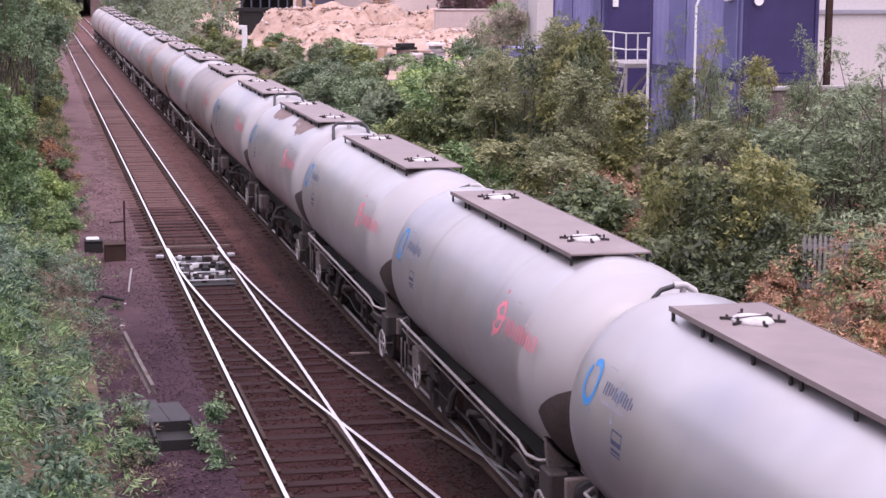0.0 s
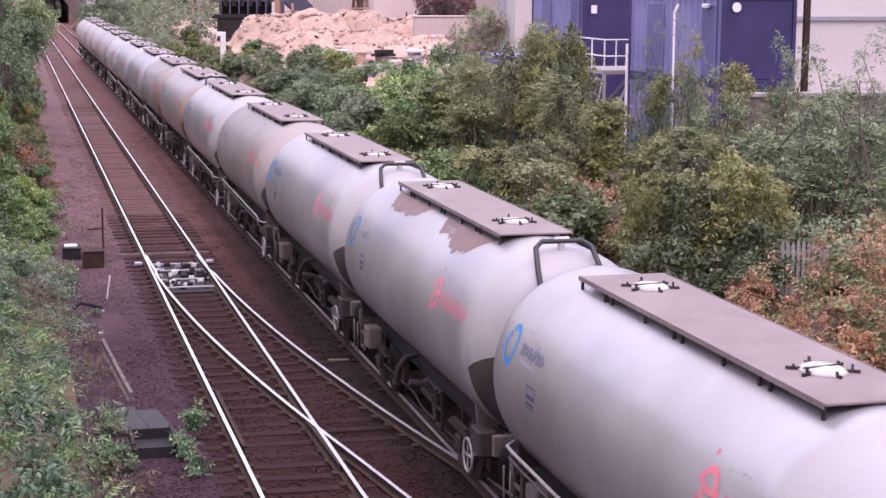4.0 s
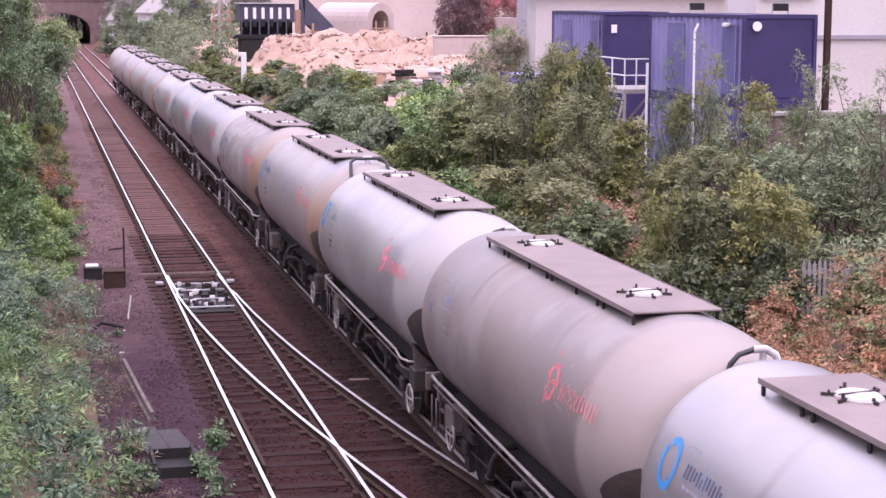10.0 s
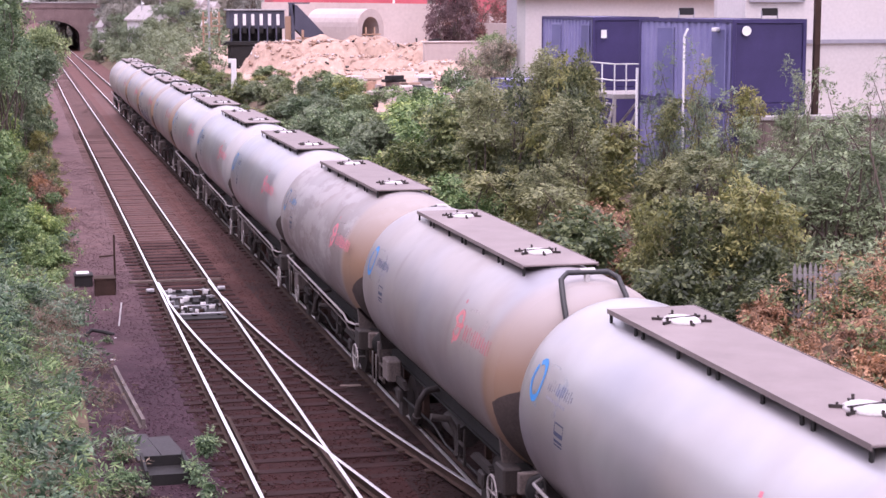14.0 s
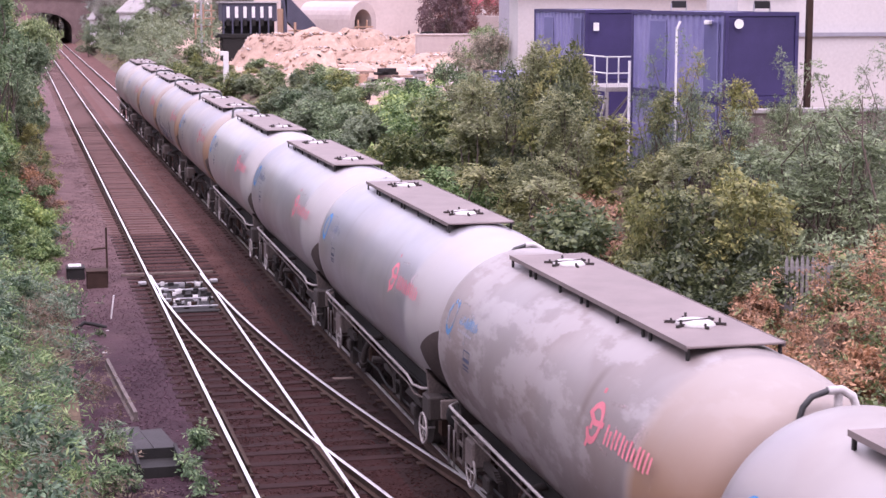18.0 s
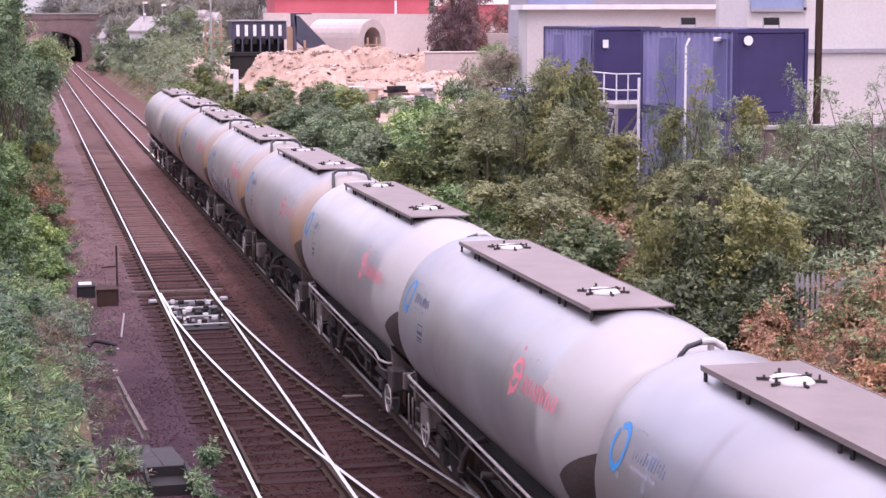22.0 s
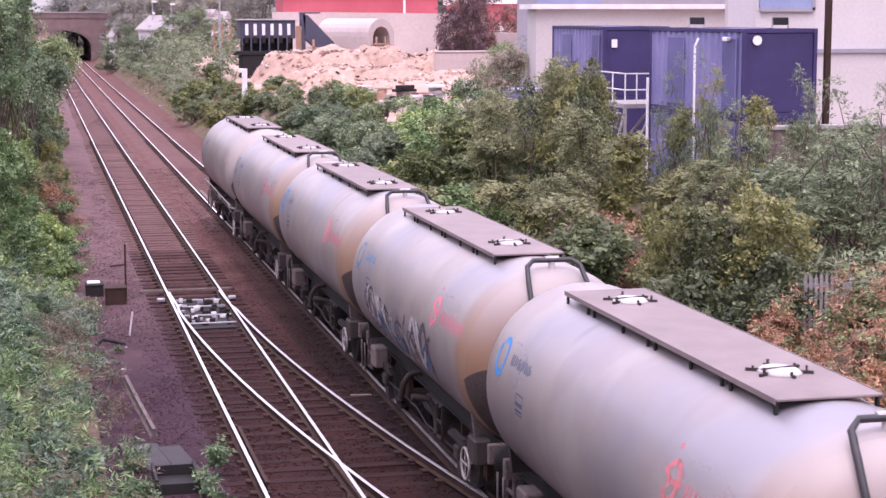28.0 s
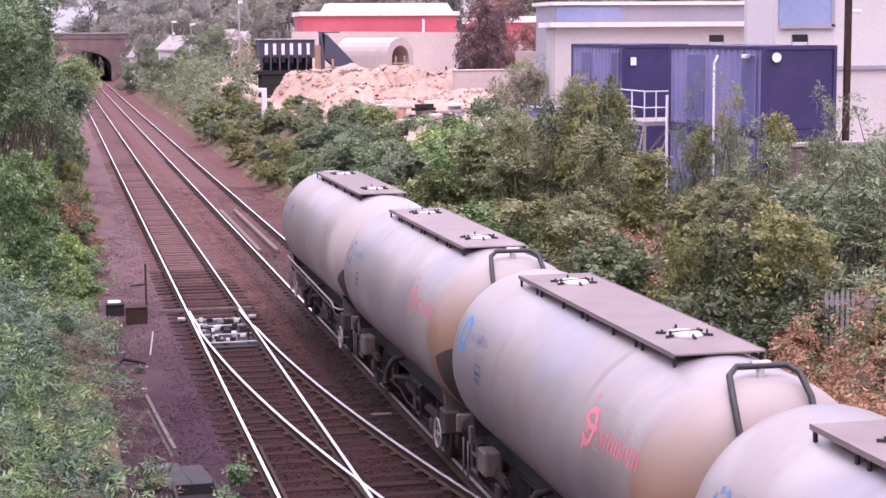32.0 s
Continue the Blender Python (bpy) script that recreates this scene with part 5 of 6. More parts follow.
def container(x, y, z, label, turn=0.0):
    t = thing("shipping_container", pose(x, y, z, 0, 0, turn), label, "shipping container", "stacked containers")
    w, le, h = 2.44, 6.06, 2.59
    fr = Shape()
    for px in (0.0, w - 0.12):
        for py in (0.0, le - 0.12):
            fr.box(px, px + 0.12, py, py + 0.12, 0, h, 0.01)
    for px in (0.0, w - 0.1):
        fr.box(px + 0.01, px + 0.09, 0.1, le - 0.1, 0, 0.16).box(px + 0.01, px + 0.09, 0.1, le - 0.1, h - 0.1, h)
    for py in (0.01, le - 0.11):
        fr.box(0.1, w - 0.1, py, py + 0.1, 0, 0.16).box(0.1, w - 0.1, py, py + 0.1, h - 0.12, h)
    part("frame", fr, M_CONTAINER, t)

    def corrugated(n, length, depth=0.036):
        o = []
        p = length / n
        for i in range(n):
            o += [(i * p, 0), (i * p + p * 0.3, 0), (i * p + p * 0.45, depth), (i * p + p * 0.85, depth)]
        o.append((length, 0))
        return o
    line = corrugated(15, le - 0.24, 0.055)
    for side in (0, 1):
        s = Shape()
        px = 0.03 if side == 0 else w - 0.03
        v = []
        for a, d in line:
            xx = px + (d if side == 0 else -d)
            v += [(xx, 0.12 + a, 0.16), (xx, 0.12 + a, h - 0.1)]
        s.add(v, [(2 * i, 2 * i + 1, 2 * i + 3, 2 * i + 2) for i in range(len(line) - 1)])
        part("side_panel", s, M_CONTAINER_SIDE, t, "lighter blue corrugated side")
    for a, b in ((0.45, 1.25), (3.7, 4.75)):
        door = part("side_door", Shape().box(0.0, 0.035, a, b, 0.25, h - 0.3, 0.008), M_CONTAINER_DOOR, t, "flat darker blue side door")
        part("door_frame", Shape().box(-0.012, 0.0, a - 0.05, a, 0.2, h - 0.25).box(-0.012, 0.0, b, b + 0.05, 0.2, h - 0.25).box(-0.012, 0.0, a, b, h - 0.3, h - 0.25), M_CONTAINER_SIDE, door)
    for py, sgn in ((0.06, 1), (le - 0.06, -1)):
        s = Shape().box(0.125, w - 0.125, py - 0.02, py + 0.02, 0.17, h - 0.13, 0.01)
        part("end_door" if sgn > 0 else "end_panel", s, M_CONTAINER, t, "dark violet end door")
    part("roof", Shape().box(0.1, w - 0.1, 0.1, le - 0.1, h - 0.06, h - 0.02), M_CONTAINER_SIDE, t)
    part("floor", Shape().box(0.1, w - 0.1, 0.1, le - 0.1, 0.05, 0.16), M_DARK, t)
    return t


C1, C1_TURN = (19.84, 46.1), 6.0
container(*C1, 2.1, "blue corrugated container at the base of the stack", C1_TURN)
container(*C1, 4.695, "blue corrugated container stacked on another", C1_TURN)
container(19.3, 57.0, 2.1, "blue corrugated container at the base of the stack")
container(19.3, 57.0, 4.695, "blue corrugated container stacked on another")
container(19.1, 63.6, 2.1, "blue corrugated container at the base of the stack")

sign = thing("round_sign", pose(C1[0] + 0.42, C1[1] - 0.012, 6.95), "small white round sign on the container end", "sign")
part("disc", Shape().tube([(0, 0, 0), (0, 0.02, 0)], 0.14, 20, False), M_WHITE, sign)
notice = thing("notice", pose(19.7, 56.98, 6.7), "small white notice on the container end", "sign")
part("board", Shape().box(-0.1, 0.1, -0.02, 0.015, -0.14, 0.14), M_WHITE, notice)
for x, y, z in ((C1[0] - 0.06, C1[1] + 0.9, 6.98), ):
    lamp = thing("floodlight", pose(x, y, z, 0, 0, 40), "small white floodlight on the container edge", "lamp")
    part("housing", Shape().box(-0.32, 0.02, -0.08, 0.08, -0.06, 0.06, 0.02), M_WHITE, lamp)
    part("arm", Shape().tube([(0, 0, 0), (0.1, 0, 0.05)], 0.025, 6), M_GALV, lamp)
for x, y, z, mat in ((C1[0] + 1.3, C1[1] + 0.4, 7.285, M_DARK), (C1[0] + 0.4, C1[1] + 4.6, 7.285, M_DARK)):
    fl = thing("floodlight", pose(x, y, z), "dark floodlight on a bracket above the container", "lamp")
    part("housing", Shape().box(-0.24, 0.24, -0.05, 0.05, 0.1, 0.32, 0.02), M_DARK, fl)
    part("bracket", Shape().box(-0.26, -0.24, -0.03, 0.03, 0, 0.24).box(0.24, 0.26, -0.03, 0.03, 0, 0.24).box(-0.26, 0.26, -0.03, 0.03, 0, 0.02), M_GALV, fl)

# access platform between the stacks
pf = thing("access_platform", pose(18.75, 53.2, 2.1), "grey steel access platform with handrail beside the containers", "platform")
part("deck", Shape().box(0, 1.9, 0, 2.6, 2.55, 2.7, 0.01), M_CONCRETE, pf)
for x in (0.05, 1.83):
    for y in (0.05, 2.5):
        part("leg", Shape().box(x - 0.05, x + 0.05, y - 0.05, y + 0.05, -0.05, 2.55), M_CONCRETE, pf)
for z in (3.15, 3.68):
    part("rail", Shape().tube([(0.05, 2.5, z), (0.05, 0.05, z), (1.83, 0.05, z)], 0.025, 6), M_WHITE, pf)
for x, y in ((0.05, 0.05), (0.45, 0.05), (0.05, 1.3), (1.83, 0.05)):
    part("post", Shape().tube([(x, y, 2.7), (x, y, 3.7)], 0.025, 6), M_WHITE, pf)
part("brace", Shape().tube([(0.05, 0.05, 0.4), (1.0, 0.05, 2.5)], 0.05, 6), M_CONCRETE, pf)
part("brace", Shape().tube([(1.83, 0.05, 0.4), (0.9, 0.05, 2.5)], 0.05, 6), M_CONCRETE, pf)
part("brace", Shape().tube([(0.05, 0.05, 1.2), (1.83, 0.05, 1.2)], 0.04, 6), M_CONCRETE, pf)
part("brace", Shape().tube([(0.05, 0.05, 2.5), (-0.55, 0.05, 0.0)], 0.045, 6), M_CONCRETE, pf)
part("brace", Shape().tube([(0.05, 2.5, 0.3), (1.83, 2.5, 2.4)], 0.045, 6), M_CONCRETE, pf)
part("stair", Shape().box(-0.6, -0.05, 0.1, 0.9, 2.35, 2.42).box(-0.75, -0.2, 0.1, 0.9, 1.9, 1.97).box(-0.9, -0.35, 0.1, 0.9, 1.45, 1.52), M_GALV, pf)
gutter = thing("drain_pipe", pose(19.12, 52.0, 2.1), "white plastic drain pipe at the container corner", "pipe")
part("shaft", Shape().tube([(0, 0, -0.1), (0, 0, 3.6)], 0.05, 8), M_WHITE, gutter)
# thin pole in front of the stack, brown pipe at its corner
pole = thing("camera_pole", pose(17.6, 44.2, ground_z(17.6, 44.2)), "slim pale pole with a bent top", "pole")
part("shaft", Shape().tube([(0, 0, -0.2), (0, 0, 4.75), (0.1, 0, 4.95)], 0.035, 8), M_WHITE, pole)
pipe = thing("drain_pipe", pose(22.62, 46.5, 2.1), "brown upright post beside the container", "post")
part("shaft", Shape().box(-0.05, 0.13, -0.05, 0.1, -0.1, 7.2, 0.01), M_RUST, pipe)
cctv = thing("security_camera", pose(22.9, 46.6, 8.25), "small white security camera on the post", "camera")
part("housing", Shape().box(-0.16, 0.2, -0.06, 0.06, -0.05, 0.07, 0.02), M_WHITE, cctv)
part("arm", Shape().tube([(-0.16, 0.1, 0), (-0.2, 0.14, -0.05)], 0.03, 6), M_WHITE, cctv)

# long earth-coloured ledge behind the bushes
wall = thing("retaining_wall", pose(20.2, 44.9, 2.1), "low buff retaining wall beside the yard", "wall")
part("wall_face", Shape().box(-0.2, 20, 0, 0.35, -0.3, 2.35, 0.02), M_TIMBER, wall)
part("coping", Shape().box(-0.25, 20, -0.06, 0.41, 2.35, 2.47, 0.02), M_CONCRETE, wall)


def building(name, label, x0, x1, y0, y1, z0, z1, mat, roof_mat=None, eave=0.0, parapet=0.25):
    t = thing(name, pose(x0, y0, z0), label, "building")
    w, d, h = x1 - x0, y1 - y0, z1 - z0
    part("wall", Shape().box(0, w, 0, 0.3, -0.5, h), mat, t)
    part("wall", Shape().box(0, w, d - 0.3, d, -0.5, h), mat, t)
    part("wall", Shape().box(0, 0.3, 0.3, d - 0.3, -0.5, h), mat, t)
    part("wall", Shape().box(w - 0.3, w, 0.3, d - 0.3, -0.5, h), mat, t)
    part("roof", Shape().box(-eave, w + eave, -eave, d + eave, h, h + parapet), roof_mat or mat, t)
    return t


low = building("workshop", "cream flat-roofed workshop with a white eave", 21.9, 31.8, 74, 75.4, 2.2, 7.95, M_CREAM, M_WHITE, 0.3, 0.22)
part("downpipe", Shape().box(9.6, 9.85, -0.2, 0.0, 2.5, 5.75), M_DARK, low)
mid = building("warehouse", "grey clad warehouse behind the workshop", 28.4, 44, 96, 100, 2.2, 9.3, M_GREYCLAD, M_WHITE, 0.2, 0.2)
part("panel", Shape().box(0.05, 4.0, -0.08, 0.0, 5.6, 7.0), M_BLUECLAD, mid, "slate blue wall panel")
tall = building("factory", "tall cream factory wall", 26.3, 62, 60, 63, 2.2, 16, M_CREAM, M_GREYCLAD, 0.1, 0.3)
part("panel", Shape().box(0.1, 2.3, -0.1, 0.0, 5.75, 9.6), M_BLUECLAD, tall, "slate blue cladding panel")
part("panel_edge", Shape().box(2.2, 2.32, -0.14, -0.1, 5.65, 9.6).box(0.1, 2.32, -0.14, -0.1, 5.6, 5.76), M_GREYCLAD, tall, "dark panel edge")
part("ledge", Shape().box(0.0, 35.7, -0.22, -0.02, 4.05, 4.2), M_GREYCLAD, tall, "grey horizontal ledge")
part("wall_base", Shape().box(0.02, 35.68, -0.12, -0.004, -0.4, 4.05), M_CREAM, tall, "dull lower wall")
# red-roofed sheds further off
red = building("red_shed", "long shed with red cladding and a white roof", 28.6, 47.0, 200, 207, 2.5, 9.9, M_REDCLAD, M_WHITE, 0.3, 0.5)
part("downpipe", Shape().box(14.2, 14.45, -0.2, 0, 2, 7.0), M_WHITE, red)
part("roof_ridge", Shape().prism([(3, 7.8), (18.4, 7.8), (17.6, 8.9), (3.6, 8.9)], 1.5, 6.6), M_WHITE, red)
red2 = building("red_shed", "low shed with red cladding and pale base", 44.5, 62, 165, 185, 2.5, 8.8, M_REDCLAD, M_WHITE, 0.3, 0.6)
part("wall_base", Shape().box(-0.05, 18.5, -0.12, 0, 0, 4.4), M_CREAM, red2, "pale wall base")

# concrete bay with spoil in front of it
bay = thing("storage_bay", pose(20.5, 150, 2.6), "pale concrete storage bay with a sloping end", "wall")
part("back_wall", Shape().prism([(0, -0.5), (19.5, -0.5), (19.5, 4.4), (18.8, 5.2), (3, 5.4), (0, 5.4)], 0, 0.6), M_PALE, bay)
part("side_wall", Shape().box(19.0, 19.6, -14, 0, -0.5, 3.6), M_PALE, bay)
barrel_shed = thing("barrel_shed", pose(26.3, 131, 4.95, 0, 0, 32), "grey barrel-roofed concrete shelter in the yard", "shelter")
s = Shape()
outer = [(1.4 * math.cos(radians(a)), 1.1 + 1.4 * math.sin(radians(a))) for a in range(0, 181, 15)]
inner = [(0.9 * math.cos(radians(a)), 0.9 + 1.0 * math.sin(radians(a))) for a in range(180, -1, -15)]
s.prism([(1.4, -2.0)] + outer + [(-1.4, -2.0)] + [(-0.9, -2.0)] + inner + [(0.9, -2.0)], 0, 6)
part("shell", s, M_PALE, barrel_shed)
# added black plate: the shelter's inner shade put into its colour
part("back_wall", Shape().box(-0.95, 0.95, 2.0, 2.1, -2.0, 1.95), M_DARK, barrel_shed, "black plate standing for the shaded inside of the shelter")
for x in (-0.8, 0.1):
    part("rack", Shape().box(x, x + 0.1, -0.3, -0.18, -1.0, 1.1).box(x - 0.3, x + 0.7, -0.3, -0.18, 0.5, 0.6), M_ORANGE, barrel_shed)


def heap(name, label, x, y, rx, ry, h, mat, seed, n=22):
    s = Shape()
    v, f = [], []
    for j in range(n + 1):
        for i in range(n + 1):
            u, w = i / n * 2 - 1, j / n * 2 - 1
            d = math.hypot(u, w)
            z = h * smooth(1.0, 0.35, d) + 0.2 * h * noise.noise((u * 3 + seed, w * 3, seed)) * max(0, 1 - d) * 2 + 0.32 * noise.noise((u * 9, w * 9, seed)) * smooth(1.05, 0.8, d)
            v.append((u * rx, w * ry, z - 0.15))
    f = [(j * (n + 1) + i, j * (n + 1) + i + 1, (j + 1) * (n + 1) + i + 1, (j + 1) * (n + 1) + i) for j in range(n) for i in range(n)]
    s.add(v, f, False)
    t = thing(name, pose(x, y, ground_z(x, y)), label, "heap", "heaps in the yard")
    part("heap_body", s, mat, t)
    g = random.Random(seed)
    for mat, count, big in ((M_RUBBLE, 150, 0.16), (M_PALE, 60, 0.17), (M_DARK, 18, 0.13), (M_ORANGE, 14, 0.12)):
        ch = Shape()
        for k in range(count):
            a, r = g.uniform(0, 6.28), g.uniform(0.1, 1.0)
            q = g.uniform(0.04, 1.0) ** 2 * big + 0.03
            m = pose(math.cos(a) * rx * r, math.sin(a) * ry * r, h * smooth(1.0, 0.35, r) * 0.95 + 0.02, g.uniform(-40, 40), g.uniform(-40, 40), g.uniform(0, 180))
            ch.turned(m, Shape().box(-q, q, -q * g.uniform(0.3, 0.9), q * 0.5, -q * 0.3, q * g.uniform(0.2, 0.5)))
        tagged(part("rubble", ch, mat, t), kind="stuff")
    return t


for k, (x, y, rx, ry, h) in enumerate(((18.2, 124, 3.6, 4, 2.3), (21.5, 123, 4.0, 4, 2.4), (24.8, 124, 3.8, 4, 2.5), (27.6, 121, 3.6, 4, 2.1), (19.6, 116, 3.6, 4, 1.5), (23.6, 115, 4.5, 4, 1.6), (22.5, 107, 6, 7, 1.0), (28.5, 112, 6, 8, 1.2), (31, 128, 6, 6, 1.8))):
    heap("spoil_heap", "pinkish heap of crushed rubble in the yard" if k % 3 else "pale heap of broken concrete in the yard", x, y, rx, ry, h, M_RUBBLE, k + 1)
plinth = thing("concrete_wall", pose(27.4, 117.5, 3.0), "low pinkish concrete wall among the rubble", "wall")
part("wall_face", Shape().box(0, 5.6, 0, 0.5, -0.4, 2.1, 0.05), M_PALE, plinth)
part("coping", Shape().box(-0.05, 5.65, -0.06, 0.56, 2.1, 2.22, 0.03), M_PALE, plinth)
for k in range(9):
    x, y = 17.5 + k * 1.55, 90 + (k * 37 % 7) * 0.9
    bl = thing("concrete_block", pose(x, y, ground_z(x, y), 0, 0, k * 31), "pale broken concrete block lying in the yard", "block", "blocks in the yard")
    part("block_body", Shape().box(-0.9, 0.9, -0.35, 0.35, -0.1, 0.55 + 0.1 * (k % 3), 0.06), M_PALE if k % 3 else M_DARK, bl)
for k in range(5):
    x, y = 21.5 + k * 1.2, 84 + 0.6 * (k % 2)
    pl = thing("pipe_stack", pose(x, y, ground_z(x, y), 0, 0, 10 * k), "stack of grey pipes in the yard", "pipes", "pipes in the yard")
    for a, b in ((0, 0.15), (0.32, 0.15), (0.16, 0.42)):
        part("pipe", Shape().tube([(-1.5, a, b), (1.5, a, b)], 0.15, 10), M_GALV, pl)

for x, y, w, d, h, mat, words in ((21.6, 98, 2.2, 1.2, 0.5, M_DARK, "dark low skip in the yard"), (19.4, 100, 1.6, 1.0, 0.7, M_ORANGE, "faded orange pallet stack in the yard"), (25.0, 96, 1.3, 1.3, 1.5, M_WHITE, "white tank cage in the yard"), (23.2, 92, 2.6, 0.9, 0.5, M_GALV, "grey steel trough in the yard"), (17.6, 104, 2.0, 0.8, 0.5, M_DARK, "dark low skip in the yard")):
    sk = thing("skip" if mat is M_DARK else "yard_container", pose(x, y, ground_z(x, y), 0, 0, 12 * w), words, "container", "containers in the yard")
    part("tub", Shape().prism([(-w / 2 + 0.2, -0.1), (w / 2 - 0.2, -0.1), (w / 2, h), (w / 2 - 0.08, h), (w / 2 - 0.28, 0.05), (-w / 2 + 0.28, 0.05), (-w / 2 + 0.08, h), (-w / 2, h)], -d / 2, d / 2), mat, sk)
    part("rim", Shape().box(-w / 2 - 0.03, w / 2 + 0.03, -d / 2 - 0.04, -d / 2 + 0.04, h - 0.1, h), mat, sk)

g = random.Random(31)
for k in range(9):
    x, y = 18.0 + k * 1.15, 100 + 0.8 * (k % 3)
    st = thing("slab_stack", pose(x, y, ground_z(x, y) - 0.05, 0, 0, g.uniform(-25, 25)), "untidy stack of pale concrete slabs in the yard" if k % 3 else "stack of dark timbers in the yard", "stack", "stacks in the yard")
    z = 0.0
    for j in range(4 + k % 2):
        hgt, w, d = g.uniform(0.14, 0.26), g.uniform(0.35, 0.75), g.uniform(0.25, 0.5)
        slab = part("slab", Shape().box(-w, w, -d, d, 0, hgt, 0.02), g.choice((M_PALE, M_WHITE, M_RUBBLE, M_CONCRETE)) if k % 3 else g.choice((M_DARK, M_RUST, M_TIMBER)), st)
        slab.matrix_basis = pose(g.uniform(-0.1, 0.1), g.uniform(-0.08, 0.08), z, 0, 0, g.uniform(-50, 50))
        z += hgt

# blue screening plant with six pale chutes
hp = thing("screening_plant", pose(15.3, 130, 5.2) @ Matrix.Diagonal((0.85, 0.85, 0.85, 1)), "dark blue screening plant with six pale chutes", "machine")
part("hopper_body", Shape().box(0, 4.9, 0, 2.6, 0.9, 2.5, 0.05), M_HOPPER, hp)
part("top_rim", Shape().box(-0.2, 5.0, -0.15, 2.8, 2.5, 2.62, 0.02), M_GALV, hp)
for k in range(6):
    part("chute", Shape().box(0.4 + k * 0.75, 0.68 + k * 0.75, -0.12, 0.0, 1.2, 2.2, 0.02), M_WHITE, hp, "pale chute")
    part("rib", Shape().box(0.05 + k * 0.8, 0.18 + k * 0.8, -0.2, 0.0, -0.2, 1.2), M_HOPPER, hp)
part("base_frame", Shape().box(-0.6, 6.4, -0.4, 3, -0.55, -0.2, 0.03), M_DARK, hp)
part("base_frame", Shape().box(0, 2.2, -0.3, 2, -2.6, -0.55, 0.03), M_DARK, hp)
# added dark plate stops the view through the legs
part("back_plate", Shape().box(0.1, 4.8, 1.0, 1.1, -0.2, 0.9), M_DARK, hp, "added dark plate behind the legs")
# solid black boxes paint in the shaded openings
for k in range(6):
    part("opening", Shape().box(0.36 + k * 0.75, 0.72 + k * 0.75, -0.06, 0.0, 0.5, 1.05, 0.01), M_DARK, hp, "black box standing for the shaded outlet under a chute")
part("conveyor", Shape().prism([(5.6, 3.0), (6.0, 3.0), (8.4, 0.5), (8.3, 0.0), (7.0, -0.2), (5.8, 0.9)], 0, 1.6), M_HOPPER, hp, "tapered blue conveyor cheek")
part("mast", Shape().box(5.5, 5.8, 0, 1.6, -0.6, 3.2).box(5.4, 7.2, 0.2, 1.4, 3.1, 3.22), M_HOPPER, hp)
for k in range(3):
    part("stand", Shape().box(-2.4 + k * 0.7, -2.25 + k * 0.7, 0, 0.15, -0.6, 2.4).box(-2.5, -0.6, 0, 0.15, 0.4 + k * 0.7, 0.52 + k * 0.7), M_ORANGE, hp, "faded orange scaffold")
part("stand", Shape().box(5.0, 5.5, 0.3, 0.5, -0.4, 2.0).box(6.4, 6.6, -0.1, 0.1, -0.9, 0.8).box(5.9, 7.2, -0.1, 0.1, 0.0, 0.12), M_ORANGE, hp)
dg = thing("loader_attachment", pose(29.2, 128, 4.6) @ Matrix.Diagonal((0.55, 0.55, 0.55, 1)), "dark steel loading frame standing in the yard", "machine")
part("frame", Shape().box(0, 0.2, 0, 0.2, -4, 1.2).box(1.3, 1.5, 0, 0.2, -4, 1.3).box(-0.1, 1.7, 0, 0.3, -0.6, 0.2), M_DARK, dg)
part("arm", Shape().prism([(1.2, 0.4), (3.6, 0.9), (3.6, 1.1), (1.9, 1.0)], 0, 0.3), M_DARK, dg)

# lamp masts, signs and houses up the line
for x, y, h in ((13.75, 130, 9.0), (14.2, 210, 6.6), (16.8, 215, 6.2)):
    lm = thing("lamp_mast", pose(x, y, ground_z(x, y)), "tall slim grey lamp mast", "lamp post", "lamp masts")
    part("shaft", Shape().tube([(0, 0, -0.2), (0, 0, h)], 0.09, 8, r_end=0.06), M_GALV, lm)
    part("lamp_head", Shape().box(-0.1, 0.5, -0.12, 0.12, h - 0.2, h + 0.05, 0.03), M_WHITE, lm)
    part("lamp_head", Shape().box(-0.05, 0.3, -0.1, 0.1, h - 1.6, h - 1.35, 0.03), M_WHITE, lm)
ps = thing("concrete_post", pose(12.55, 105, ground_z(12.55, 105)), "pale concrete marker post among the shrubs", "post")
part("post_body", Shape().box(-0.16, 0.16, -0.1, 0.1, -0.2, 2.75, 0.03).box(-0.34, -0.1, -0.08, 0.08, 2.5, 2.77, 0.02), M_WHITE, ps)


def house(x, y, z, w, d, h, turn, label):
    t = thing("house", pose(x, y, z, 0, 0, turn), label, "house", "houses up the line")
    part("wall", Shape().prism([(0, -2), (w, -2), (w, h), (w / 2, h + 1.4), (0, h)], 0, d), M_WHITE, t)
    part("roof", Shape().prism([(-0.3, h - 0.1), (w / 2, h + 1.5), (w + 0.3, h - 0.1), (w + 0.3, h + 0.1), (w / 2, h + 1.75), (-0.3, h + 0.1)], -0.3, d + 0.3), M_CONCRETE, t)
    for k in range(2):
        wd = part("window", Shape().box(w * (0.2 + 0.4 * k), w * (0.2 + 0.4 * k) + 0.9, -0.04, 0.02, 0.9, 2.1), M_DARK, t, "dark window")
        part("frame", Shape().box(w * (0.2 + 0.4 * k) - 0.08, w * (0.2 + 0.4 * k) + 0.98, -0.06, -0.04, 0.8, 0.9), M_WHITE, wd)


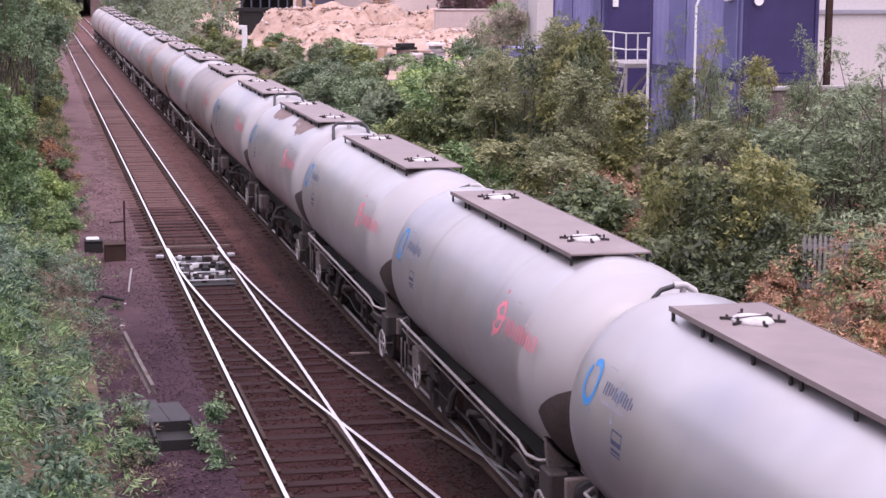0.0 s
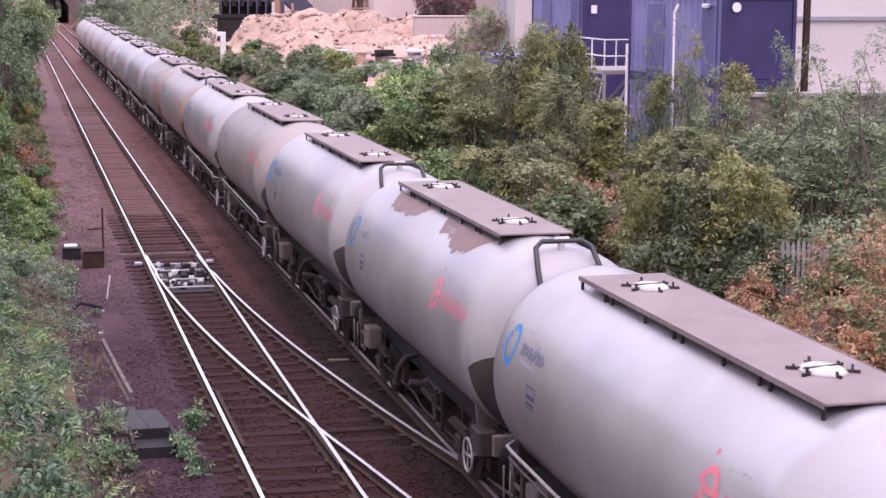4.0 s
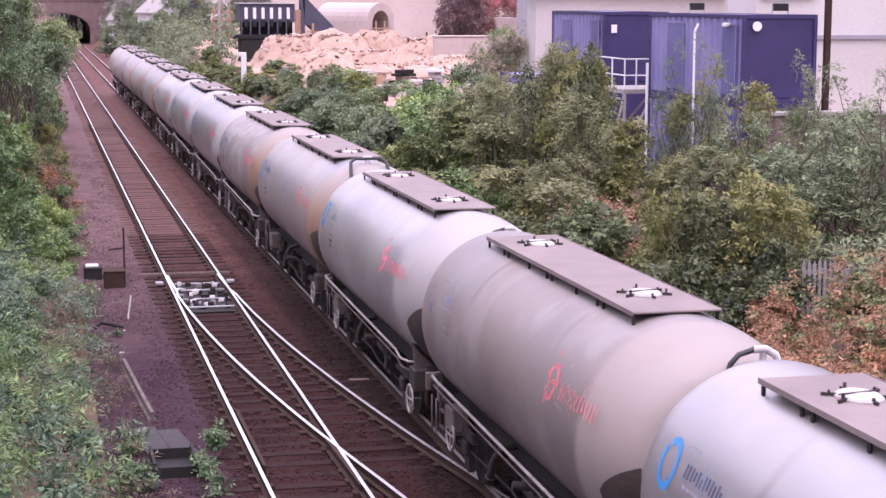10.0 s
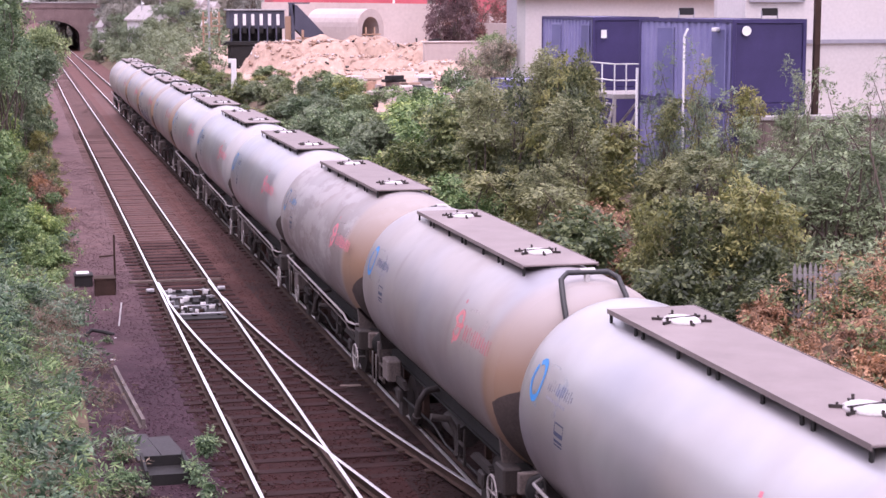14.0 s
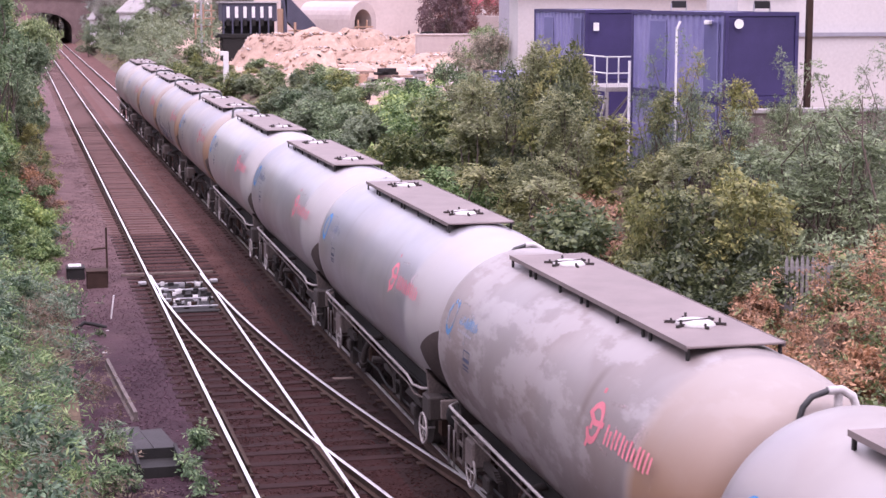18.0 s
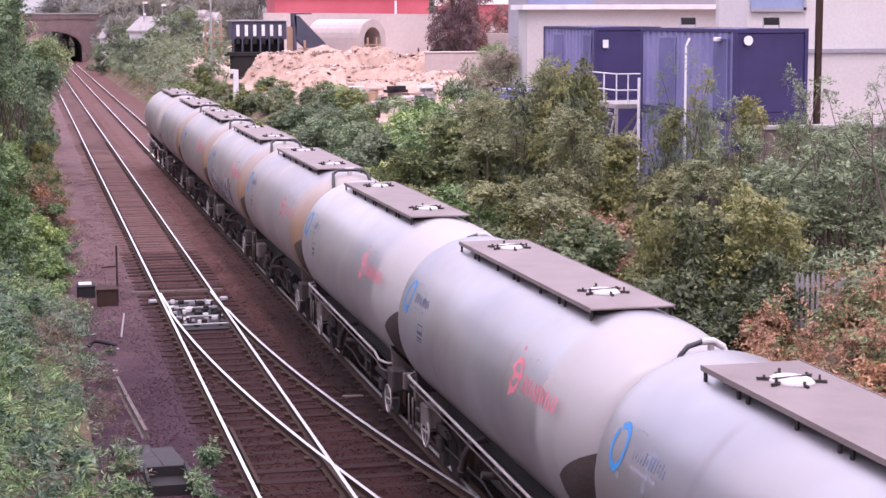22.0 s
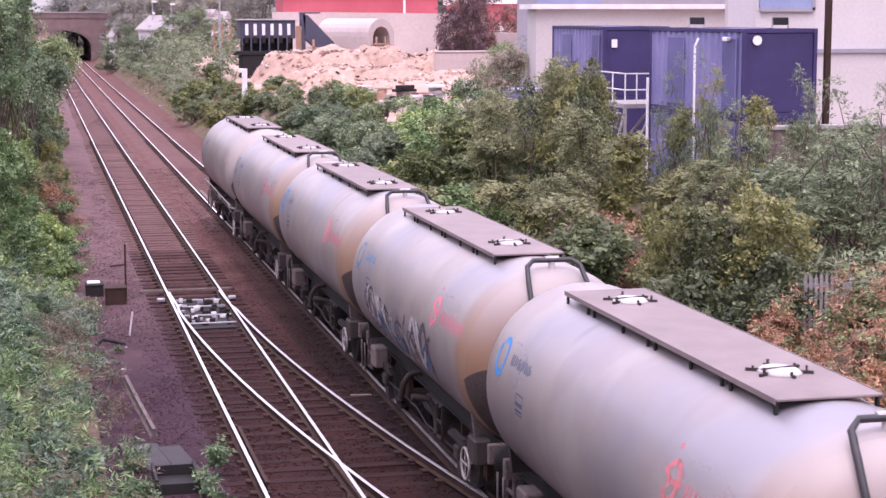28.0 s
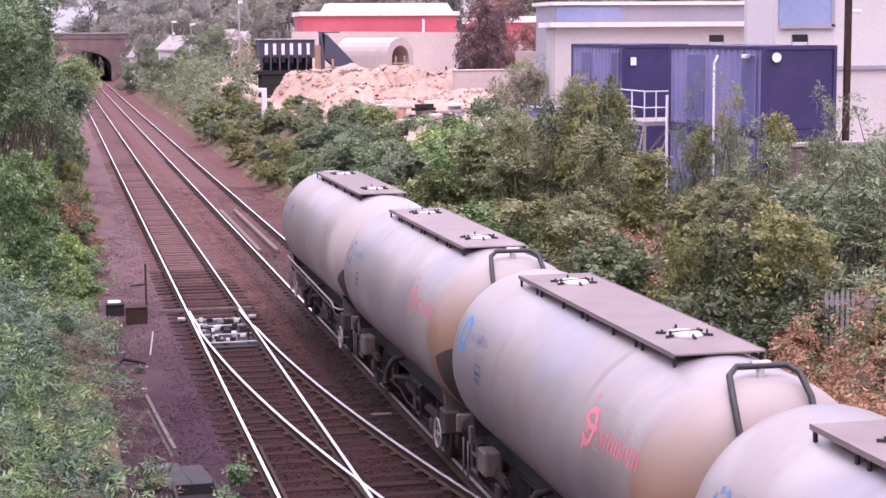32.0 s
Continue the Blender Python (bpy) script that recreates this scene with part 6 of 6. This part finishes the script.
house(14.6, 206, 3.4, 3.3, 6, 2.6, 20, "small white house beside the line")
shed = thing("shed", pose(18.4, 208, 3.2, 0, 0, 15), "blue-roofed shed behind the small white house", "shed")
part("wall", Shape().box(0, 1.9, 0, 4, -1, 2.6), M_WHITE, shed)
part("roof", Shape().prism([(-0.2, 2.6), (2.1, 2.6), (1.7, 4.6), (0.2, 4.6)], -0.2, 4.2), M_HOPPER, shed, "dark blue steep roof")
for k in range(5):
    hx, hz = 19.5 + k * 1.0, 7.4 + 0.35 * (k % 3)
    far_roof = thing("house", pose(hx + 5, 262, 3.0, 0, 0, 12 * k), "distant white house with a low roof", "house", "houses up the line")
    part("wall", Shape().box(0, 1.4, 0, 3, -1, hz - 3.3), M_WHITE, far_roof)
    part("roof", Shape().prism([(-0.2, hz - 3.3), (1.6, hz - 3.3), (0.7, hz - 2.4)], -0.2, 3.2), M_CONCRETE, far_roof)
house(11.6, 252, 3.0, 1.8, 4, 1.6, 10, "small white house beside the line")
# old brick overbridge at the end of the straight
br = thing("road_bridge", pose(5.0, 310, 0), "distant brick arch road bridge over both tracks", "bridge")
ol = [(-9, -1), (-5.1, -1), (-5.1, 2.2)] + [(5.1 * math.cos(radians(a)), 2.2 + 3.0 * math.sin(radians(a))) for a in range(170, 5, -10)] + [(5.1, 2.2), (5.1, -1), (9, -1), (9, 7.3), (-9, 7.3)]
# arch made 46 m deep so that its inside goes dark
part("spandrel", Shape().prism(ol, 0, 46), M_BRICK, br)
part("parapet", Shape().box(-9, 9, -0.1, 0.4, 7.3, 8.2), M_BRICK, br)
part("parapet", Shape().box(-9, 9, 45.6, 46.1, 7.3, 8.2), M_BRICK, br)
part("coping", Shape().box(-9, 9, -0.2, 0.5, 8.2, 8.42), M_CONCRETE, br)
for i in range(26):
    a0, a1 = radians(177 - i * 6.7), radians(177 - i * 6.7 - 5.6)
    p = [((5.1 + o) * math.cos(a), 2.2 + (3.0 + o) * math.sin(a)) for a, o in ((a0, 0), (a0, 0.5), (a1, 0.5), (a1, 0))]
    part("arch_stone", Shape().prism(p, -0.08, 0), M_BRICK, br)

# unseen bridge assumed under the viewpoint, added to shade the near wagons
own = thing("footbridge", pose(0, 0, 0), "unseen plain bridge over the tracks, added to shade the wagons", "bridge")
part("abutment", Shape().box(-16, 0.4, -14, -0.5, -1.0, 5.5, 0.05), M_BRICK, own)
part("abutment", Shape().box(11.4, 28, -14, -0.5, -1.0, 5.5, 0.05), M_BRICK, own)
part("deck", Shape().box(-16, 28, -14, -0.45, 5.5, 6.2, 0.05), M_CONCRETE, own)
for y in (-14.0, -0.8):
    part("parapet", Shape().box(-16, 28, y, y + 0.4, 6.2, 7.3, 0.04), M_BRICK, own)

# palisade fence on the far bank
pal = thing("palisade_fence", pose(14.3, 30.0, 1.38, 0, 0, 0), "pale grey steel palisade fence above the bank", "fence")
for k in range(9):
    part("pale", Shape().prism([(-0.033, -0.5), (0.033, -0.5), (0.033, 1.3), (0, 1.4), (-0.033, 1.3)], 0, 0.02), M_FENCE, pal).matrix_basis = pose(k * 0.11, 0, -0.02 * (k % 3))
for z in (0.35, 1.1):
    part("fence_rail", Shape().box(-0.1, 0.98, 0.02, 0.07, z, z + 0.06), M_FENCE, pal)

# ---------------------------------------------------------------- lineside things
gz = ground_z
bx = thing("point_box", pose(1.5, 49.3, -0.23), "dark lineside box with a white lid", "box")
part("body", Shape().box(-0.25, 0.25, -0.3, 0.3, -0.1, 0.3, 0.02), M_DARK, bx)
part("lid", Shape().box(-0.27, 0.27, -0.32, 0.32, 0.3, 0.35, 0.02), M_DARK, bx, "black lid")
part("cap", Shape().box(-0.2, 0.16, -0.2, 0.2, 0.35, 0.4, 0.02), M_WHITE, bx, "small white cap")
bx = thing("cable_box", pose(2.02, 47.6, -0.23), "brown rusty lineside box", "box")
part("body", Shape().box(-0.28, 0.28, -0.28, 0.28, -0.1, 0.46, 0.02), M_RUST, bx)
part("lid", Shape().box(-0.3, 0.3, -0.3, 0.3, 0.46, 0.5, 0.01), M_RUST, bx)
mp = thing("marker_post", pose(2.32, 47.9, -0.23), "thin dark iron marker post with a crossbar", "post")
part("shaft", Shape().tube([(0, 0, -0.2), (0, 0, 1.62)], 0.03, 6), M_RUST, mp)
part("crossbar", Shape().tube([(-0.42, 0, 1.02), (0, 0, 1.05)], 0.025, 6), M_RUST, mp)
tb = thing("loose_rail", pose(0, 0, 0), "length of brown rusty rail lying on the cess", "rail")
part("rail_body", Shape().sweep([(-0.075, -0.26), (0.075, -0.26), (0.075, -0.2), (0.035, -0.16), (0.035, -0.03), (-0.035, -0.03), (-0.035, -0.16), (-0.075, -0.2)], [(1.73, 37.0, 0), (1.86, 34.4, 0), (2.0, 31.9, 0)]), M_DUSTY, tb)
tr = thing("cable_trough", pose(0, 0, 0), "grey concrete cable trough with two slab lids", "trough")
part("lid", Shape().sweep([(-0.22, -0.3), (0.22, -0.3), (0.22, -0.16), (-0.22, -0.16)], [(1.78, 31.3, 0), (1.95, 29.4, 0)]), M_SLAB, tr, "dark slab lid")
part("lid", Shape().sweep([(-0.2, -0.3), (0.2, -0.3), (0.2, -0.15), (-0.2, -0.15)], [(2.2, 31.0, 0), (2.42, 29.2, 0)]), M_SLAB, tr, "dark slab lid")
# black box on the ground; the pit's shade is put into its colour
part("pit", Shape().box(1.75, 1.8, 27.9, 29.1, -0.4, 0.06).box(2.45, 2.5, 27.9, 29.1, -0.4, 0.06).box(1.8, 2.45, 27.9, 27.95, -0.4, -0.02).box(1.8, 2.45, 29.05, 29.1, -0.4, 0.0).box(1.8, 2.45, 27.95, 29.05, -0.4, -0.18), M_DARK, tr, "raised black box standing for the shaded pit")
sk = thing("white_stake", pose(2.12, 42.6, -0.23, 0, 8, 0), "short white stake in the ballast", "stake")
part("shaft", Shape().tube([(0, 0, -0.1), (0, 0, 0.62)], 0.022, 6), M_WHITE, sk)
bd = thing("loose_board", pose(6.45, 34.5, -0.2, 0, 2, 4), "small loose board between the tracks", "board")
part("plank", Shape().box(-0.22, 0.22, -0.06, 0.06, -0.02, 0.03, 0.01), M_TIMBER, bd)
for x, y, q in ((1.75, 38.3, 0.1), (1.35, 44.8, 0.16), (1.6, 28.0, 0.1), (10.9, 172, 0.35), (10.7, 150, 0.3), (1.4, 30.3, 0.12), (1.95, 41.0, 0.06)):
    lt = thing("litter", pose(x, y, gz(x, y), 0, 0, 30), "scrap of pale litter on the ground", "litter", "litter")
    part("scrap", Shape().box(-q * 0.6, q * 0.6, -q * 0.5, q * 0.4, -0.02, q * 0.25, 0.02), M_HATCH, lt)
db = thing("black_debris", pose(1.55, 41.4, -0.2, 0, 0, 20), "black bent cable end on the cess", "debris")
part("cable", Shape().tube([(-0.3, 0, 0.05), (-0.1, 0.1, 0.14), (0.15, 0, 0.08), (0.4, -0.1, 0.0)], 0.05, 6), M_DARK, db)
for x in (7.12, 7.75):
    gr = thing("guard_timber", pose(x, 61.8, -0.05), "brown weathered guard timber inside the track", "timber", "guard timbers")
    part("timber_body", Shape().box(-0.08, 0.08, 0, 15, -0.14, 0.0, 0.02), M_TIMBER, gr)

# switch gear between the points: stretcher bars, slide chairs, rodding
sw = thing("switch_gear", pose(X_LEFT, 45.2, 0), "greasy steel switch rods and slide plates between the rails", "switch gear")
for y in (-1.9, -0.7, 0.7, 1.8):
    part("stretcher_bar", Shape().box(-0.62, 0.66, y - 0.025, y + 0.025, -0.12, -0.08, 0.01), M_GALV, sw, "grey stretcher bar")
g = random.Random(3)
# white and pale fittings paint in the glints of the steel
for k in range(72):
    x, y, lx = g.uniform(-0.6, 0.6), g.uniform(-1.9, 1.9), g.uniform(0.015, 0.09)
    part("fitting", Shape().box(x - lx, x + lx, y - 0.028, y + 0.028, -0.16, -0.05 + g.uniform(-0.03, 0.02), 0.01), g.choice((M_WHITE, M_DARK, M_RUST, M_DARK, M_GALV, M_DARK, M_RUST, M_DARK, M_GALV, M_RUST)), sw)
part("oil_stain", Shape().box(-0.66, 0.66, -2.3, 2.1, -0.2, -0.162), M_DARK, sw, "black greasy ballast")
part("facing_bar", Shape().box(-1.45, 1.15, 3.67, 3.72, -0.16, -0.08, 0.01), M_TIMBER, sw, "brown facing bar")
for x in (-0.98, 0.98):
    part("lock_plate", Shape().box(x - 0.1, x + 0.12, 2.0, 2.14, -0.16, -0.06, 0.02), M_GALV, sw)

# ---------------------------------------------------------------- sleepers and ballast
TRACKBED = tagged(new("trackbed"), "timber sleepers half buried in brown ballast", "trackbed", kind="structure")
SL = Shape().box(-1.3, 1.3, -0.125, 0.125, -0.14, 0.0, 0.012).mesh("sleeper", M_SLEEPER)
SL_FAR = Shape().box(-1.3, 1.3, -0.125, 0.125, -0.14, 0.0, 0.012).mesh("sleeper", M_SLEEPERFAR)
CH = Shape().box(-0.17, 0.17, -0.09, 0.09, 0.0, 0.05, 0.012).mesh("chair", M_RUST)


def sleeper(x, y, wide=1.0, chairs=(-HALF, HALF)):
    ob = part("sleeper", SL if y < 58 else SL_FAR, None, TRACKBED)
    rr = random.Random(int(y * 1000 + x * 7))
    ob.matrix_basis = pose(x, y, (-0.188 if x < 6.5 else -0.222) + rr.uniform(-0.014, 0.012), 0, 0, rr.uniform(-1, 1)) @ Matrix.Diagonal((wide, 1, 1, 1))
    for c in chairs:
        ch = part("chair", CH, None, ob)
        ch.matrix_basis = Matrix.Diagonal((1 / wide, 1, 1, 1)) @ pose(c, 0, 0)


y = 14.0
while y < 110:
    if 27.2 < y < 46:
        off = crossover(y)
        sleeper(X_LEFT + off / 2, y, 1 + off / 2.6, (-HALF - off / 2, HALF - off / 2, -HALF + off / 2, HALF + off / 2))
    else:
        sleeper(X_LEFT, y)
    if y > 31 or y < 20:
        sleeper(X_RIGHT, y)
    y += 0.68
rest = Shape()
while y < 330:
    for x in (X_LEFT,):
        rest.box(x - 1.3, x + 1.3, y - 0.125, y + 0.125, -0.3, -0.197)
    y += 0.68
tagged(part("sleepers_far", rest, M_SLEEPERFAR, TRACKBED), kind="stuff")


def ballast_stones(count, seed, x0, x1, mat):
    g = np.random.default_rng(seed)
    y = 15 + 75 * g.uniform(0, 1, count) ** 1.7
    x = g.uniform(x0, x1, count)
    keep = np.ones(count, bool)
    for c in (X_LEFT - HALF, X_LEFT + HALF, X_RIGHT - HALF, X_RIGHT + HALF):
        keep &= abs(x - c) > 0.09
    tread = abs((y - 14.0 + 0.34) % 0.68 - 0.34) < 0.15
    keep &= ~(tread & (x > 2.9) & (x < 5.6 + 1.4 * ((y > 27) & (y < 40))) & (g.uniform(0, 1, count) < 0.5))
    x, y = x[keep], y[keep]
    n = len(x)
    base = np.array([(1, 0, 0), (-1, 0, 0), (0, 1, 0), (0, -1, 0), (0, 0, 0.24), (0, 0, -0.4)], float)
    s = g.uniform(0.016, 0.036, n)[:, None, None] * g.uniform(0.7, 1.3, (n, 6, 1))
    a = g.uniform(0, 6.28, n)
    rot = np.stack([np.cos(a), -np.sin(a), np.sin(a), np.cos(a)], 1).reshape(n, 2, 2)
    v = base[None] * s
    v[:, :, :2] = np.einsum("nij,nkj->nki", rot, v[:, :, :2])
    v[:, :, 2] += g.normal(0, 0.005, (n, 6))
    # sleepers stay nearly bare; the stones fill the cribs between them
    z = -0.2 - 0.008 * np.cos(a)
    v += np.stack([x, y, z], 1)[:, None]
    tri = np.array([(0, 2, 4), (2, 1, 4), (1, 3, 4), (3, 0, 4), (2, 0, 5), (1, 2, 5), (3, 1, 5), (0, 3, 5)])
    f = (np.arange(n)[:, None, None] * 6 + tri[None]).reshape(-1, 3)
    me = bpy.data.meshes.new("stones")
    me.vertices.add(n * 6)
    me.vertices.foreach_set("co", v.ravel())
    me.loops.add(f.size)
    me.loops.foreach_set("vertex_index", f.ravel())
    me.polygons.add(len(f))
    me.polygons.foreach_set("loop_start", np.arange(len(f)) * 3)
    me.materials.append(mat)
    me.update()
    return me


tagged(new("ballast_stones", ballast_stones(34000, 4, 3.0, 6.35, M_STONE)), "loose reddish-brown ballast stones between the rails", "ballast", kind="stuff")
tagged(new("ballast_stones", ballast_stones(38000, 6, 6.1, 10.1, M_OILSHADESTONE)), "oily ballast stones darkened further for the train's shade", "ballast", kind="stuff")
tagged(new("ballast_stones", ballast_stones(20000, 5, 1.2, 3.3, M_CESSSTONE)), "loose purplish ballast stones on the cess", "ballast", kind="stuff")


# ---------------------------------------------------------------- movement
def motions():
    # distance that the train has run by each second mark
    drift = [(0, 0.24), (1, -0.27), (2, -0.58), (3, -0.78), (4.5, -1.1), (6, -1.37), (9, -1.07), (13, -0.43), (16, 0.0), (19, 0.03), (23, -0.08), (28, -0.43), (30, -0.42), (32, -0.7)]
    ts, ds = zip(*drift)
    def run(t):
        return 4.4 * t - float(np.interp(t, ts, ds))
    marks = [0, 0.5, 1, 1.5, 2, 2.5, 3, 4, 5] + list(range(6, 33))
    for n, (w, wheels) in enumerate(wagons):
        y0 = 14.487 + n * L_WAGON
        walk(w, [(t, pose(X_RIGHT, y0 - run(t), 0)) for t in marks])
        for ax, y in wheels:
            walk(ax, [(t, pose(0, y, WHEEL_R, math.degrees(run(t) / WHEEL_R), 0, 0)) for t in np.arange(0, 32.01, 0.15)])


motions()
